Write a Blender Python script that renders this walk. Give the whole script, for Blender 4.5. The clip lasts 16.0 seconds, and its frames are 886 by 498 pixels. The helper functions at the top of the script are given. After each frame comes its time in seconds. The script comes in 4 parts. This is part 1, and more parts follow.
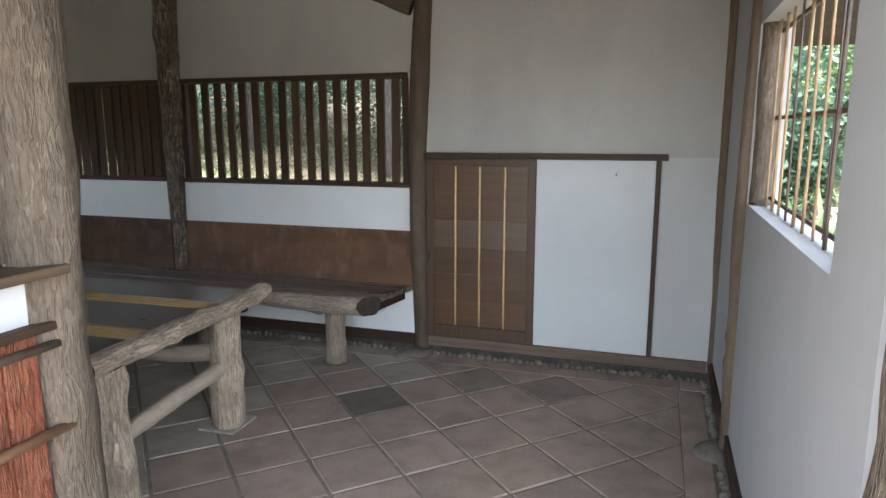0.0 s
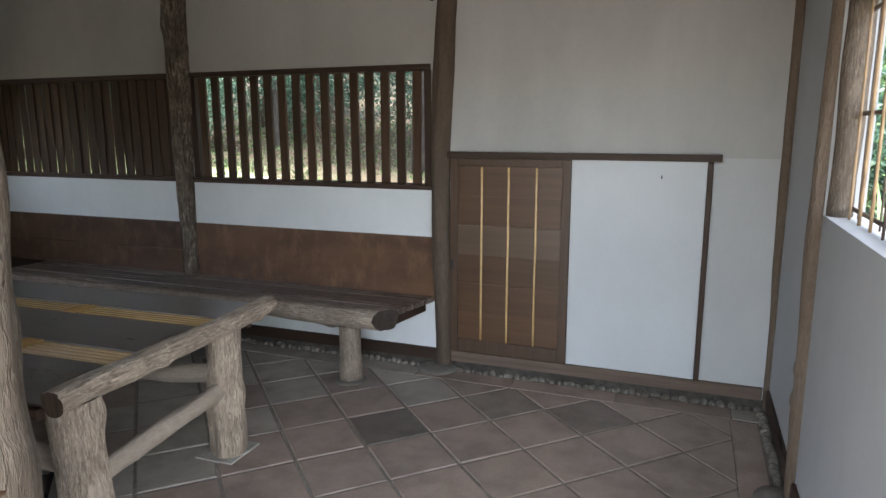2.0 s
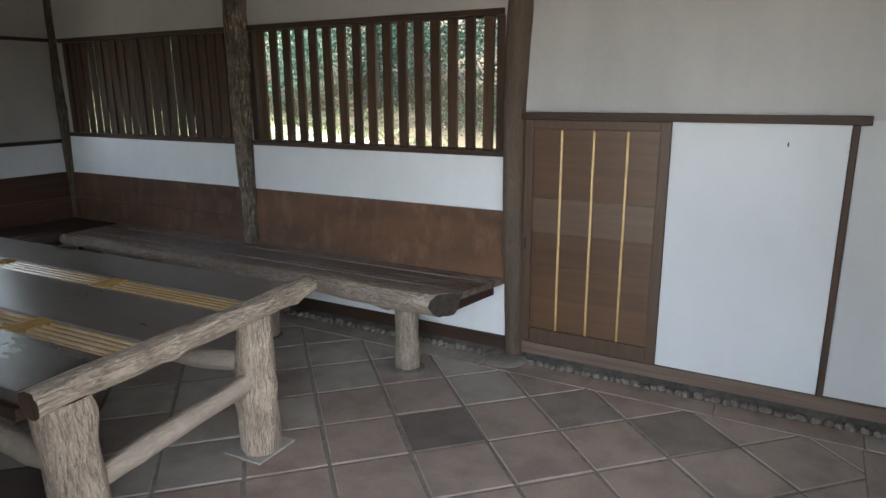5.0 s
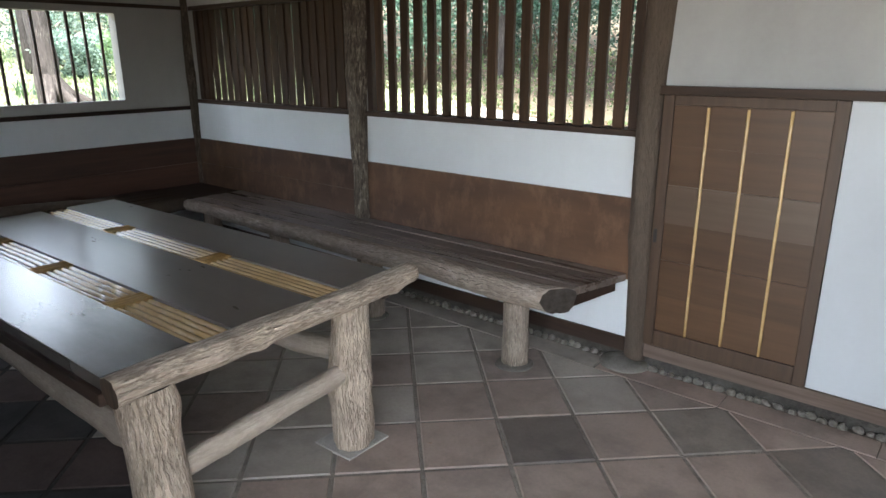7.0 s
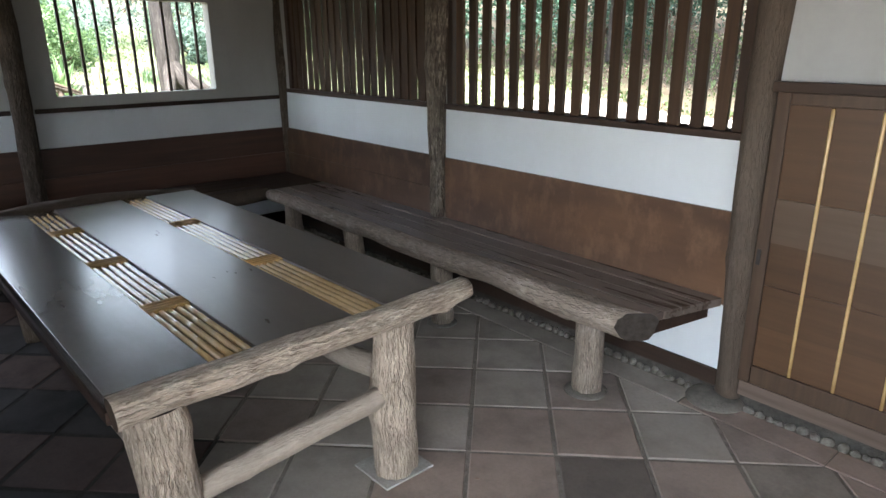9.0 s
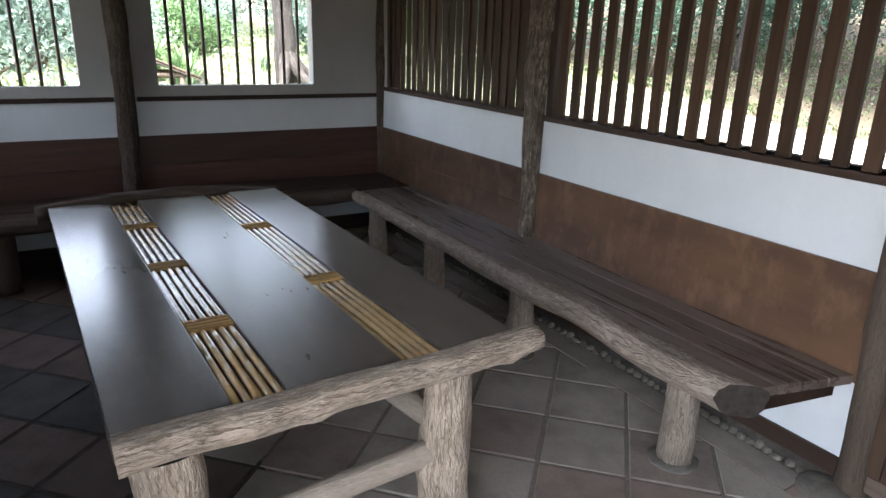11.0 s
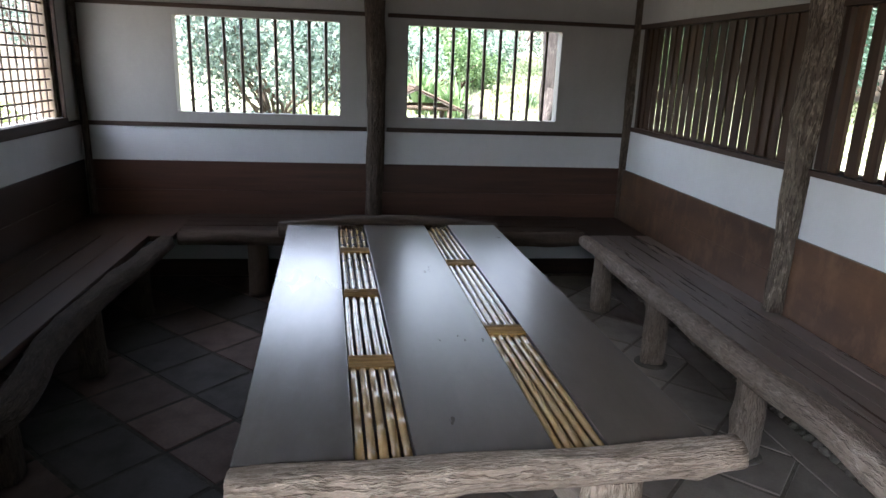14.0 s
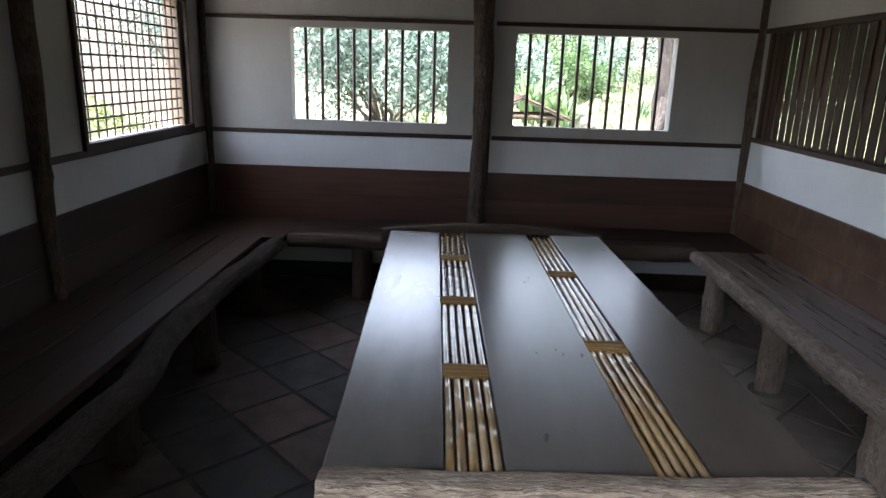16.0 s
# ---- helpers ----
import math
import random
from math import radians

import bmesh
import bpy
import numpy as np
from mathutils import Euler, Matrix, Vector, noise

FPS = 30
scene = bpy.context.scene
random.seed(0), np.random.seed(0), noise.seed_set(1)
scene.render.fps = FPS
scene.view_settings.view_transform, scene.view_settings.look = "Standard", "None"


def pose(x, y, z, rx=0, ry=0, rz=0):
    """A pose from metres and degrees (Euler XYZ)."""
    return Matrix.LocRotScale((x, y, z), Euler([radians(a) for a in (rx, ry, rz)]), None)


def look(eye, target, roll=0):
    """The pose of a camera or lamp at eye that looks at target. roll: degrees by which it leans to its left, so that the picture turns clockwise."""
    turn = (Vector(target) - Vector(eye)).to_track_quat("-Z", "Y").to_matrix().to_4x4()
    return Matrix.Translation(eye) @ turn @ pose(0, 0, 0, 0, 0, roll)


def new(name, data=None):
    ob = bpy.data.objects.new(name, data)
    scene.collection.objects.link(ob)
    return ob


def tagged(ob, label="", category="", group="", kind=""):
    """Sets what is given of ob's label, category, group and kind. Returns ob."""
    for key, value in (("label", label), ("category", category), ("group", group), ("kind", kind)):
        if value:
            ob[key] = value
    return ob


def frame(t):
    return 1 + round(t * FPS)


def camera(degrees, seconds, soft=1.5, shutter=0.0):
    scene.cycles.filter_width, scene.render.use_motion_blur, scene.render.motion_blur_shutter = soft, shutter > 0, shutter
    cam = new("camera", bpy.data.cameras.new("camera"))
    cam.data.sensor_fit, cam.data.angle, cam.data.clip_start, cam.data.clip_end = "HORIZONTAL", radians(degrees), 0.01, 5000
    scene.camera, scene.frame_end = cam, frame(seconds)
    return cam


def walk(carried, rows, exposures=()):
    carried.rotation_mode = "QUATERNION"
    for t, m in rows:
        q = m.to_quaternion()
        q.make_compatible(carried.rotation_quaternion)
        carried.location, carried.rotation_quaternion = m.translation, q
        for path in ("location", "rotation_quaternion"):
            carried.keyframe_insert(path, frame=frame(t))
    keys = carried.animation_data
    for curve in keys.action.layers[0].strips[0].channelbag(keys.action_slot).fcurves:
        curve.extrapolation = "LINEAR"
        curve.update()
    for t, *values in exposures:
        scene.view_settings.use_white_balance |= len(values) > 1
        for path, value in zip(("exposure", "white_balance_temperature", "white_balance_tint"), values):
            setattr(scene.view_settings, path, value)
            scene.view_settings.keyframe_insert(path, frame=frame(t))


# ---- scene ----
cam = camera(68.1, 16.0)
METRES, EYE, TILT, LEAN, TURN = 2.33, 1.5, 0.0, 0.0, 15.0
PATH = [
    (0, (0.489, 4.575, 1.401), (-0.125, 6.446, 1.046), -0.1),
    (0.5, (0.494, 4.659, 1.397), (-0.183, 6.509, 1.047), 0.3),
    (1, (0.466, 4.763, 1.401), (-0.237, 6.602, 1.048), 0.4),
    (1.5, (0.418, 4.851, 1.416), (-0.278, 6.691, 1.056), 0.3),
    (2, (0.404, 4.915, 1.408), (-0.293, 6.754, 1.041), -0.1),
    (2.5, (0.416, 5.008, 1.413), (-0.317, 6.83, 1.034), -0.5),
    (3, (0.441, 5.102, 1.408), (-0.383, 6.883, 1.017), -0.2),
    (5.5, (0.345, 5.481, 1.382), (-0.69, 7.115, 0.872), -0.4),
    (6, (0.35, 5.557, 1.386), (-0.8, 7.103, 0.85), -0.2),
    (6.5, (0.306, 5.602, 1.386), (-0.894, 7.103, 0.832), 0.0),
    (7, (0.228, 5.65, 1.392), (-1.009, 7.117, 0.827), -0.2),
    (7.5, (0.181, 5.692, 1.395), (-1.079, 7.135, 0.82), -0.5),
    (8, (0.164, 5.756, 1.391), (-1.129, 7.165, 0.806), -0.5),
    (8.5, (0.168, 5.849, 1.401), (-1.192, 7.19, 0.806), -0.5),
    (9, (0.168, 5.962, 1.409), (-1.289, 7.194, 0.807), -0.4),
    (11.5, (-0.076, 6.245, 1.447), (-1.732, 7.186, 0.838), 2.0),
    (12, (-0.122, 6.283, 1.447), (-1.823, 7.152, 0.852), 1.8),
    (12.5, (-0.147, 6.348, 1.439), (-1.928, 7.054, 0.866), 1.6),
    (13, (-0.151, 6.416, 1.444), (-1.994, 6.952, 0.879), 1.7),
    (13.5, (-0.161, 6.465, 1.439), (-2.044, 6.847, 0.883), 2.0),
    (14, (-0.159, 6.493, 1.44), (-2.067, 6.761, 0.902), 2.2),
    (14.5, (-0.174, 6.511, 1.434), (-2.096, 6.671, 0.904), 2.1),
    (15, (-0.183, 6.511, 1.432), (-2.113, 6.574, 0.911), 1.8),
    (15.5, (-0.188, 6.507, 1.431), (-2.12, 6.514, 0.914), 1.9),
    (16, (-0.188, 6.504, 1.43), (-2.118, 6.461, 0.909), 1.8),
]
TINT, TINTB = (6500, 9), (6350, 14)
walk(cam, [(t, look(eye, target, roll)) for t, eye, target, roll in PATH], [(0, 3.37, *TINT), (3, 3.4, *TINT), (7, 3.75, *TINT), (9, 3.85, *TINT), (12.5, 3.86, *TINTB), (16, 3.7, *TINTB)])

GY, WX, SY, EX = 8.39, -4.62, 4.77, 0.83
W = bpy.data.worlds.new("world")
scene.world = W
W.use_nodes = True
wn = W.node_tree.nodes
sky = wn.new("ShaderNodeTexSky")
sky.sky_type, sky.sun_disc = "NISHITA", False
sky.sun_elevation, sky.sun_rotation = radians(69), radians(130.6)
haze = wn.new("ShaderNodeHueSaturation")
haze.inputs["Saturation"].default_value = 0.5
W.node_tree.links.new(sky.outputs[0], haze.inputs["Color"])
W.node_tree.links.new(haze.outputs[0], wn["Background"].inputs[0])
wn["Background"].inputs[1].default_value = 0.15
sun_data = bpy.data.lights.new("sun", "SUN")
sun_data.energy, sun_data.angle, sun_data.color = 3.0, radians(8), (1.0, 0.96, 0.9)
sun = new("sun", sun_data)
sun.matrix_world = look((3.5, -3, 12), (0, 0, 0))
scene.view_settings.exposure = 3.5

# ---- materials ----


def material(name, rough=0.6, metal=0.0, spec=0.5):
    m = bpy.data.materials.new(name)
    m.use_nodes = True
    b = m.node_tree.nodes["Principled BSDF"]
    b.inputs["Roughness"].default_value = rough
    b.inputs["Metallic"].default_value = metal
    b.inputs["Specular IOR Level"].default_value = spec
    return m, m.node_tree.nodes, m.node_tree.links, b


def coords(n, l, scale, source="Object"):
    tc, mp = n.new("ShaderNodeTexCoord"), n.new("ShaderNodeMapping")
    mp.inputs["Scale"].default_value = scale
    l.new(tc.outputs[source], mp.inputs[0])
    return mp.outputs[0]


def noise_node(n, l, vec, scale, detail=4, rough=0.55):
    t = n.new("ShaderNodeTexNoise")
    t.inputs["Scale"].default_value, t.inputs["Detail"].default_value, t.inputs["Roughness"].default_value = scale, detail, rough
    l.new(vec, t.inputs["Vector"])
    return t.outputs["Fac"]


def ramp(n, l, fac, stops):
    r = n.new("ShaderNodeValToRGB")
    e = r.color_ramp.elements
    while len(e) < len(stops):
        e.new(0.5)
    for k, (p, c) in enumerate(stops):
        e[k].position, e[k].color = p, (*c, 1)
    l.new(fac, r.inputs[0])
    return r.outputs[0]


def mixed(n, l, fac, a, b, mode="MIX"):
    x = n.new("ShaderNodeMix")
    x.data_type, x.blend_type = "RGBA", mode
    for k, v in ((0, fac), (6, a), (7, b)):
        if isinstance(v, (int, float)):
            x.inputs[k].default_value = v
        elif isinstance(v, tuple):
            x.inputs[k].default_value = (*v, 1)
        else:
            l.new(v, x.inputs[k])
    return x.outputs[2]


def scalar(n, l, op, a, b=0.0):
    x = n.new("ShaderNodeMath")
    x.operation = op
    for k, v in ((0, a), (1, b)):
        if isinstance(v, (int, float)):
            x.inputs[k].default_value = v
        else:
            l.new(v, x.inputs[k])
    return x.outputs[0]


def bump(n, l, b, height, strength, distance=0.004):
    x = n.new("ShaderNodeBump")
    x.inputs["Strength"].default_value, x.inputs["Distance"].default_value = strength, distance
    l.new(height, x.inputs["Height"])
    l.new(x.outputs[0], b.inputs["Normal"])


def plaster(name, base, dark, streaks=0.25):
    m, n, l, b = material(name, 0.92, 0, 0.2)
    big = noise_node(n, l, coords(n, l, (1, 1, 0.6)), 1.6, 5)
    fine = noise_node(n, l, coords(n, l, (1, 1, 1)), 45, 3)
    streak = noise_node(n, l, coords(n, l, (7, 7, 0.9)), 1.8, 4)
    c = ramp(n, l, big, [(0.3, dark), (0.62, base)])
    c = mixed(n, l, ramp(n, l, streak, [(0.50, (0, 0, 0)), (0.72, (streaks, streaks, streaks))]), c, dark)
    c = mixed(n, l, 0.12, c, ramp(n, l, fine, [(0.3, dark), (0.7, base)]))
    l.new(c, b.inputs["Base Color"])
    bump(n, l, b, scalar(n, l, "ADD", fine, scalar(n, l, "MULTIPLY", big, 3.0)), 0.25, 0.003)
    return m


def wood(name, light, dark, axis, rough=0.55, spec=0.4, scale=1.0, blotch=0.5, relief=0.35):
    m, n, l, b = material(name, rough, 0, spec)
    s = [26.0, 26.0, 26.0]
    s[axis] = 1.3
    v = coords(n, l, tuple(k * scale for k in s))
    grain = noise_node(n, l, v, 1.6, 6, 0.65)
    s2 = [5.0, 5.0, 5.0]
    s2[axis] = 1.0
    big = noise_node(n, l, coords(n, l, tuple(s2)), 1.1, 3)
    info = n.new("ShaderNodeObjectInfo")
    c = ramp(n, l, grain, [(0.3, dark), (0.7, light)])
    c = mixed(n, l, scalar(n, l, "MULTIPLY", big, blotch), c, dark)
    tint = scalar(n, l, "ADD", scalar(n, l, "MULTIPLY", info.outputs["Random"], 0.45), 0.75)
    comb = n.new("ShaderNodeCombineColor")
    for k in range(3):
        l.new(tint, comb.inputs[k])
    c = mixed(n, l, 1.0, c, comb.outputs[0], "MULTIPLY")
    l.new(c, b.inputs["Base Color"])
    l.new(scalar(n, l, "ADD", scalar(n, l, "MULTIPLY", grain, 0.2), rough - 0.1), b.inputs["Roughness"])
    bump(n, l, b, grain, relief, 0.002)
    return m


def bark(name, ridge, mid, furrow, veins=0.6, rough=0.85, deep=0.8, wave=1.5, k=1.0):
    """Bark with narrow broken pale ridges and dark furrows along the log; wave bends them, k scales them."""
    m, n, l, b = material(name, rough, 0, 0.25)
    warp = noise_node(n, l, coords(n, l, (17 * k, 14 * k, 1), "UV"), 1.0, 8, 0.65)
    comb = n.new("ShaderNodeCombineXYZ")
    l.new(warp, comb.inputs[0])

    def lines(sx, sy, off, width):
        add = n.new("ShaderNodeVectorMath")
        add.operation = "MULTIPLY_ADD"
        l.new(comb.outputs[0], add.inputs[0])
        add.inputs[1].default_value = (wave, off, 0)
        l.new(coords(n, l, (sx, sy, 1), "UV"), add.inputs[2])
        g = noise_node(n, l, add.outputs[0], 1.0, 3, 0.6)
        return scalar(n, l, "SUBTRACT", 1.0, scalar(n, l, "DIVIDE", scalar(n, l, "ABSOLUTE", scalar(n, l, "SUBTRACT", g, 0.5)), width))

    def clamp(x):
        return scalar(n, l, "MAXIMUM", x, 0.0)
    pale = clamp(lines(62 * k, 6.5 * k, 0.0, 0.055))
    dark = clamp(lines(52 * k, 6.0 * k, 9.0, 0.042))
    fine = noise_node(n, l, coords(n, l, (210 * k, 42 * k, 1), "UV"), 1.0, 5, 0.75)
    broken = ramp(n, l, noise_node(n, l, coords(n, l, (34 * k, 19 * k, 1), "UV"), 1.0, 5, 0.7), [(0.40, (0.1, 0.1, 0.1)), (0.56, (1, 1, 1))])
    blot = noise_node(n, l, coords(n, l, (9 * k, 9 * k, 6 * k), "Object"), 1.0, 6, 0.7)
    big = noise_node(n, l, coords(n, l, (5, 5, 5), "Object"), 1.4, 4)
    c = ramp(n, l, fine, [(0.3, tuple(0.5 * (p + q) for p, q in zip(mid, furrow))), (0.7, mid)])
    c = mixed(n, l, scalar(n, l, "MULTIPLY", dark, 0.62 * deep), c, furrow)
    patch = scalar(n, l, "MULTIPLY", ramp(n, l, big, [(0.35, (0.25, 0.25, 0.25)), (0.6, (1, 1, 1))]), broken)
    c = mixed(n, l, ramp(n, l, blot, [(0.50, (0, 0, 0)), (0.68, (0.45, 0.45, 0.45))]), c, tuple(0.5 * (p + q) for p, q in zip(mid, ridge)))
    c = mixed(n, l, scalar(n, l, "MULTIPLY", scalar(n, l, "MULTIPLY", pale, patch), veins), c, ridge)
    l.new(c, b.inputs["Base Color"])
    h = scalar(n, l, "ADD", scalar(n, l, "SUBTRACT", pale, dark), scalar(n, l, "MULTIPLY", fine, 0.5))
    bump(n, l, b, h, deep, 0.006)
    return m


M_UP = plaster("upper_plaster", (0.43, 0.42, 0.395), (0.345, 0.337, 0.315))
M_UPNE = plaster("door_wall_plaster", (0.425, 0.42, 0.405), (0.33, 0.325, 0.315))
M_UPE = plaster("east_wall_plaster", (0.45, 0.46, 0.47), (0.375, 0.383, 0.39), 0.12)
# Copy of M_UPNE, lightened for the daylight falling low on that wall.
M_WSIDE = plaster("lit_door_wall_plaster", (0.490, 0.497, 0.50), (0.425, 0.43, 0.432), 0.12)
M_WPANEL = plaster("white_panel_plaster", (0.565, 0.585, 0.60), (0.49, 0.505, 0.515), 0.12)
M_LOW = plaster("lower_plaster", (0.68, 0.70, 0.715), (0.59, 0.605, 0.615))
# Lower plaster darkened for the backlit south wall; its shade is in the colour.
M_LOWS = plaster("shaded_lower_plaster", (0.50, 0.50, 0.49), (0.41, 0.408, 0.40))
M_BARK = bark("grey_bark", (0.86, 0.74, 0.585), (0.56, 0.445, 0.34), (0.15, 0.108, 0.079), 1.0, 0.85, 0.9, 1.5, 1.0)
M_BARKL = bark("bench_log_bark", (0.60, 0.50, 0.41), (0.33, 0.265, 0.21), (0.10, 0.078, 0.06), 0.7, 0.85, 0.7)
# Darker copy of the bench bark, with the south side's shade in its colour.
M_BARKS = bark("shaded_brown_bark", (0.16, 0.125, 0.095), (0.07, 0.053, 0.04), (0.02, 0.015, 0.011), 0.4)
M_BARKP = bark("pale_post_bark", (0.34, 0.28, 0.215), (0.155, 0.122, 0.094), (0.07, 0.054, 0.042), 0.6, 0.85, 0.7, 0.8)
M_BARKD = bark("dark_post_bark", (0.28, 0.225, 0.17), (0.11, 0.084, 0.064), (0.025, 0.018, 0.013), 0.5)
M_BARKM = bark("brown_post_bark", (0.165, 0.122, 0.09), (0.108, 0.08, 0.06), (0.05, 0.037, 0.028), 0.3, 0.8, 0.45, 0.8)
M_BARKF = bark("furrowed_post_bark", (0.50, 0.42, 0.33), (0.17, 0.135, 0.105), (0.03, 0.023, 0.017), 0.95, 0.85, 1.0, 0.7, 0.8)
M_BARKT = bark("tan_post_bark", (0.24, 0.18, 0.13), (0.165, 0.122, 0.09), (0.08, 0.06, 0.044), 0.3, 0.8, 0.45, 0.8)
M_TRUNK = bark("grey_trunk_bark", (0.12, 0.105, 0.095), (0.05, 0.042, 0.038), (0.014, 0.012, 0.011), 0.7, 0.9, 0.9, 1.5, 0.22)
M_SMOOTH = bark("smooth_debarked_log", (0.60, 0.505, 0.405), (0.42, 0.345, 0.272), (0.22, 0.18, 0.145), 0.35, 0.7, 0.35, 0.8)
M_CEDAR = bark("cedar_bark_sheet", (0.46, 0.22, 0.14), (0.27, 0.085, 0.045), (0.07, 0.024, 0.015), 0.7, 0.85, 0.9, 0.45)
M_END = wood("log_end", (0.06, 0.05, 0.042), (0.025, 0.02, 0.017), 0, 0.85, 0.1)
M_ENDB = wood("brown_log_end", (0.17, 0.115, 0.075), (0.06, 0.04, 0.028), 2, 0.8, 0.2)
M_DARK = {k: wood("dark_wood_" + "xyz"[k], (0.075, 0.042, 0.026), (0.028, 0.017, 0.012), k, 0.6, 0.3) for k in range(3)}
M_SLAT = wood("slat_wood", (0.085, 0.047, 0.025), (0.035, 0.019, 0.011), 2, 0.6, 0.3)
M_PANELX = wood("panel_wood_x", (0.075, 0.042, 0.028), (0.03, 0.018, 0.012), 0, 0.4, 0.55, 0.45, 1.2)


def plywood(name, light, mid, dark):
    """Stained plywood with upright mottling and a dull varnish."""
    m, n, l, b = material(name, 0.36, 0, 0.5)
    cloud = noise_node(n, l, coords(n, l, (1.3, 1.3, 3.2)), 1.5, 4)
    mottle = noise_node(n, l, coords(n, l, (9, 9, 5.0)), 1.0, 6, 0.7)
    grain = noise_node(n, l, coords(n, l, (3, 3, 90)), 1.0, 3)
    c = ramp(n, l, cloud, [(0.32, dark), (0.62, mid)])
    c = mixed(n, l, ramp(n, l, mottle, [(0.48, (0, 0, 0)), (0.68, (0.8, 0.8, 0.8))]), c, light)
    c = mixed(n, l, scalar(n, l, "MULTIPLY", grain, 0.3), c, dark)
    l.new(c, b.inputs["Base Color"])
    l.new(scalar(n, l, "ADD", scalar(n, l, "MULTIPLY", mottle, 0.2), 0.28), b.inputs["Roughness"])
    return m


M_PLY = plywood("stained_plywood", (0.225, 0.125, 0.072), (0.155, 0.082, 0.046), (0.075, 0.041, 0.026))
# Darker copy of the plywood: the corner panel's shade is coloured in.
M_PLYD = plywood("shaded_stained_plywood", (0.19, 0.112, 0.068), (0.115, 0.063, 0.037), (0.052, 0.030, 0.020))
M_PANELY = wood("panel_wood_y", (0.120, 0.056, 0.034), (0.054, 0.026, 0.017), 1, 0.45, 0.5, 0.7, 0.7)
M_SEAT = {k: wood("seat_wood_" + "xyz"[k], (0.225, 0.178, 0.147), (0.085, 0.064, 0.051), k, 0.29, 0.6, 0.5, 0.6, 0.25) for k in range(2)}
M_DOOR = wood("door_wood", (0.112, 0.058, 0.027), (0.062, 0.031, 0.015), 0, 0.42, 0.5, 0.6, 0.8, 0.15)
M_DOORL = wood("bleached_door_wood", (0.135, 0.09, 0.060), (0.09, 0.058, 0.038), 0, 0.36, 0.5, 0.6, 0.5, 0.15)
M_DFRAME = wood("door_frame_wood", (0.085, 0.050, 0.030), (0.05, 0.03, 0.019), 2, 0.5, 0.4)
M_SILLW = wood("weathered_sill_wood", (0.25, 0.18, 0.14), (0.11, 0.078, 0.06), 0, 0.8, 0.3, 0.8, 0.7, 0.6)


def lacquered(name, light, dark, rough, coat=0.6):
    """Smooth dark lacquer over wood: soft smudges and faint wear, hardly any grain."""
    m, n, l, b = material(name, rough, 0, 0.6)
    big = noise_node(n, l, coords(n, l, (1.6, 5.0, 1)), 1.8, 6, 0.65)
    grain = noise_node(n, l, coords(n, l, (2.0, 40, 1)), 1.2, 3)
    wear = noise_node(n, l, coords(n, l, (3, 3, 3)), 3.5, 6, 0.7)
    c = ramp(n, l, big, [(0.3, dark), (0.7, light)])
    c = mixed(n, l, scalar(n, l, "MULTIPLY", grain, 0.5), c, dark)
    c = mixed(n, l, ramp(n, l, wear, [(0.56, (0, 0, 0)), (0.76, (0.16, 0.16, 0.16))]), c, tuple(1.5 * k for k in light))
    l.new(c, b.inputs["Base Color"])
    l.new(scalar(n, l, "ADD", scalar(n, l, "MULTIPLY", big, 0.10), rough - 0.05), b.inputs["Roughness"])
    b.inputs["Coat Weight"].default_value, b.inputs["Coat Roughness"].default_value = coat, rough
    return m


M_PLANK = lacquered("lacquered_plank", (0.190, 0.159, 0.133), (0.125, 0.103, 0.085), 0.29, 0.35)
M_PLANKG = lacquered("glossy_lacquered_plank", (0.185, 0.164, 0.145), (0.125, 0.110, 0.096), 0.235)


def bamboo_mat(name, light, dark, rough=0.28):
    m, n, l, b = material(name, rough, 0, 0.6)
    g = noise_node(n, l, coords(n, l, (5, 5, 5)), 3.0, 4)
    f = noise_node(n, l, coords(n, l, (60, 4, 1), "UV"), 1.5, 3)
    c = ramp(n, l, g, [(0.3, dark), (0.65, light)])
    c = mixed(n, l, 0.25, c, ramp(n, l, f, [(0.3, dark), (0.7, light)]))
    l.new(c, b.inputs["Base Color"])
    return m


M_BAMBOO = bamboo_mat("yellow_bamboo", (0.60, 0.42, 0.20), (0.46, 0.29, 0.12), 0.11)
_b = M_BAMBOO.node_tree.nodes["Principled BSDF"]
_b.inputs["Coat Weight"].default_value, _b.inputs["Coat Roughness"].default_value = 1.0, 0.14
M_BAMBOOW = bamboo_mat("window_bamboo", (0.36, 0.24, 0.12), (0.15, 0.09, 0.05), 0.5)
M_BAMBOOR = bamboo_mat("brown_bamboo", (0.20, 0.11, 0.06), (0.11, 0.06, 0.035), 0.4)
M_BAMBOOD = bamboo_mat("dark_bamboo", (0.10, 0.065, 0.045), (0.04, 0.028, 0.022), 0.5)
M_CORD = wood("rattan_binding", (0.60, 0.38, 0.14), (0.34, 0.19, 0.06), 1, 0.6, 0.3, 6)


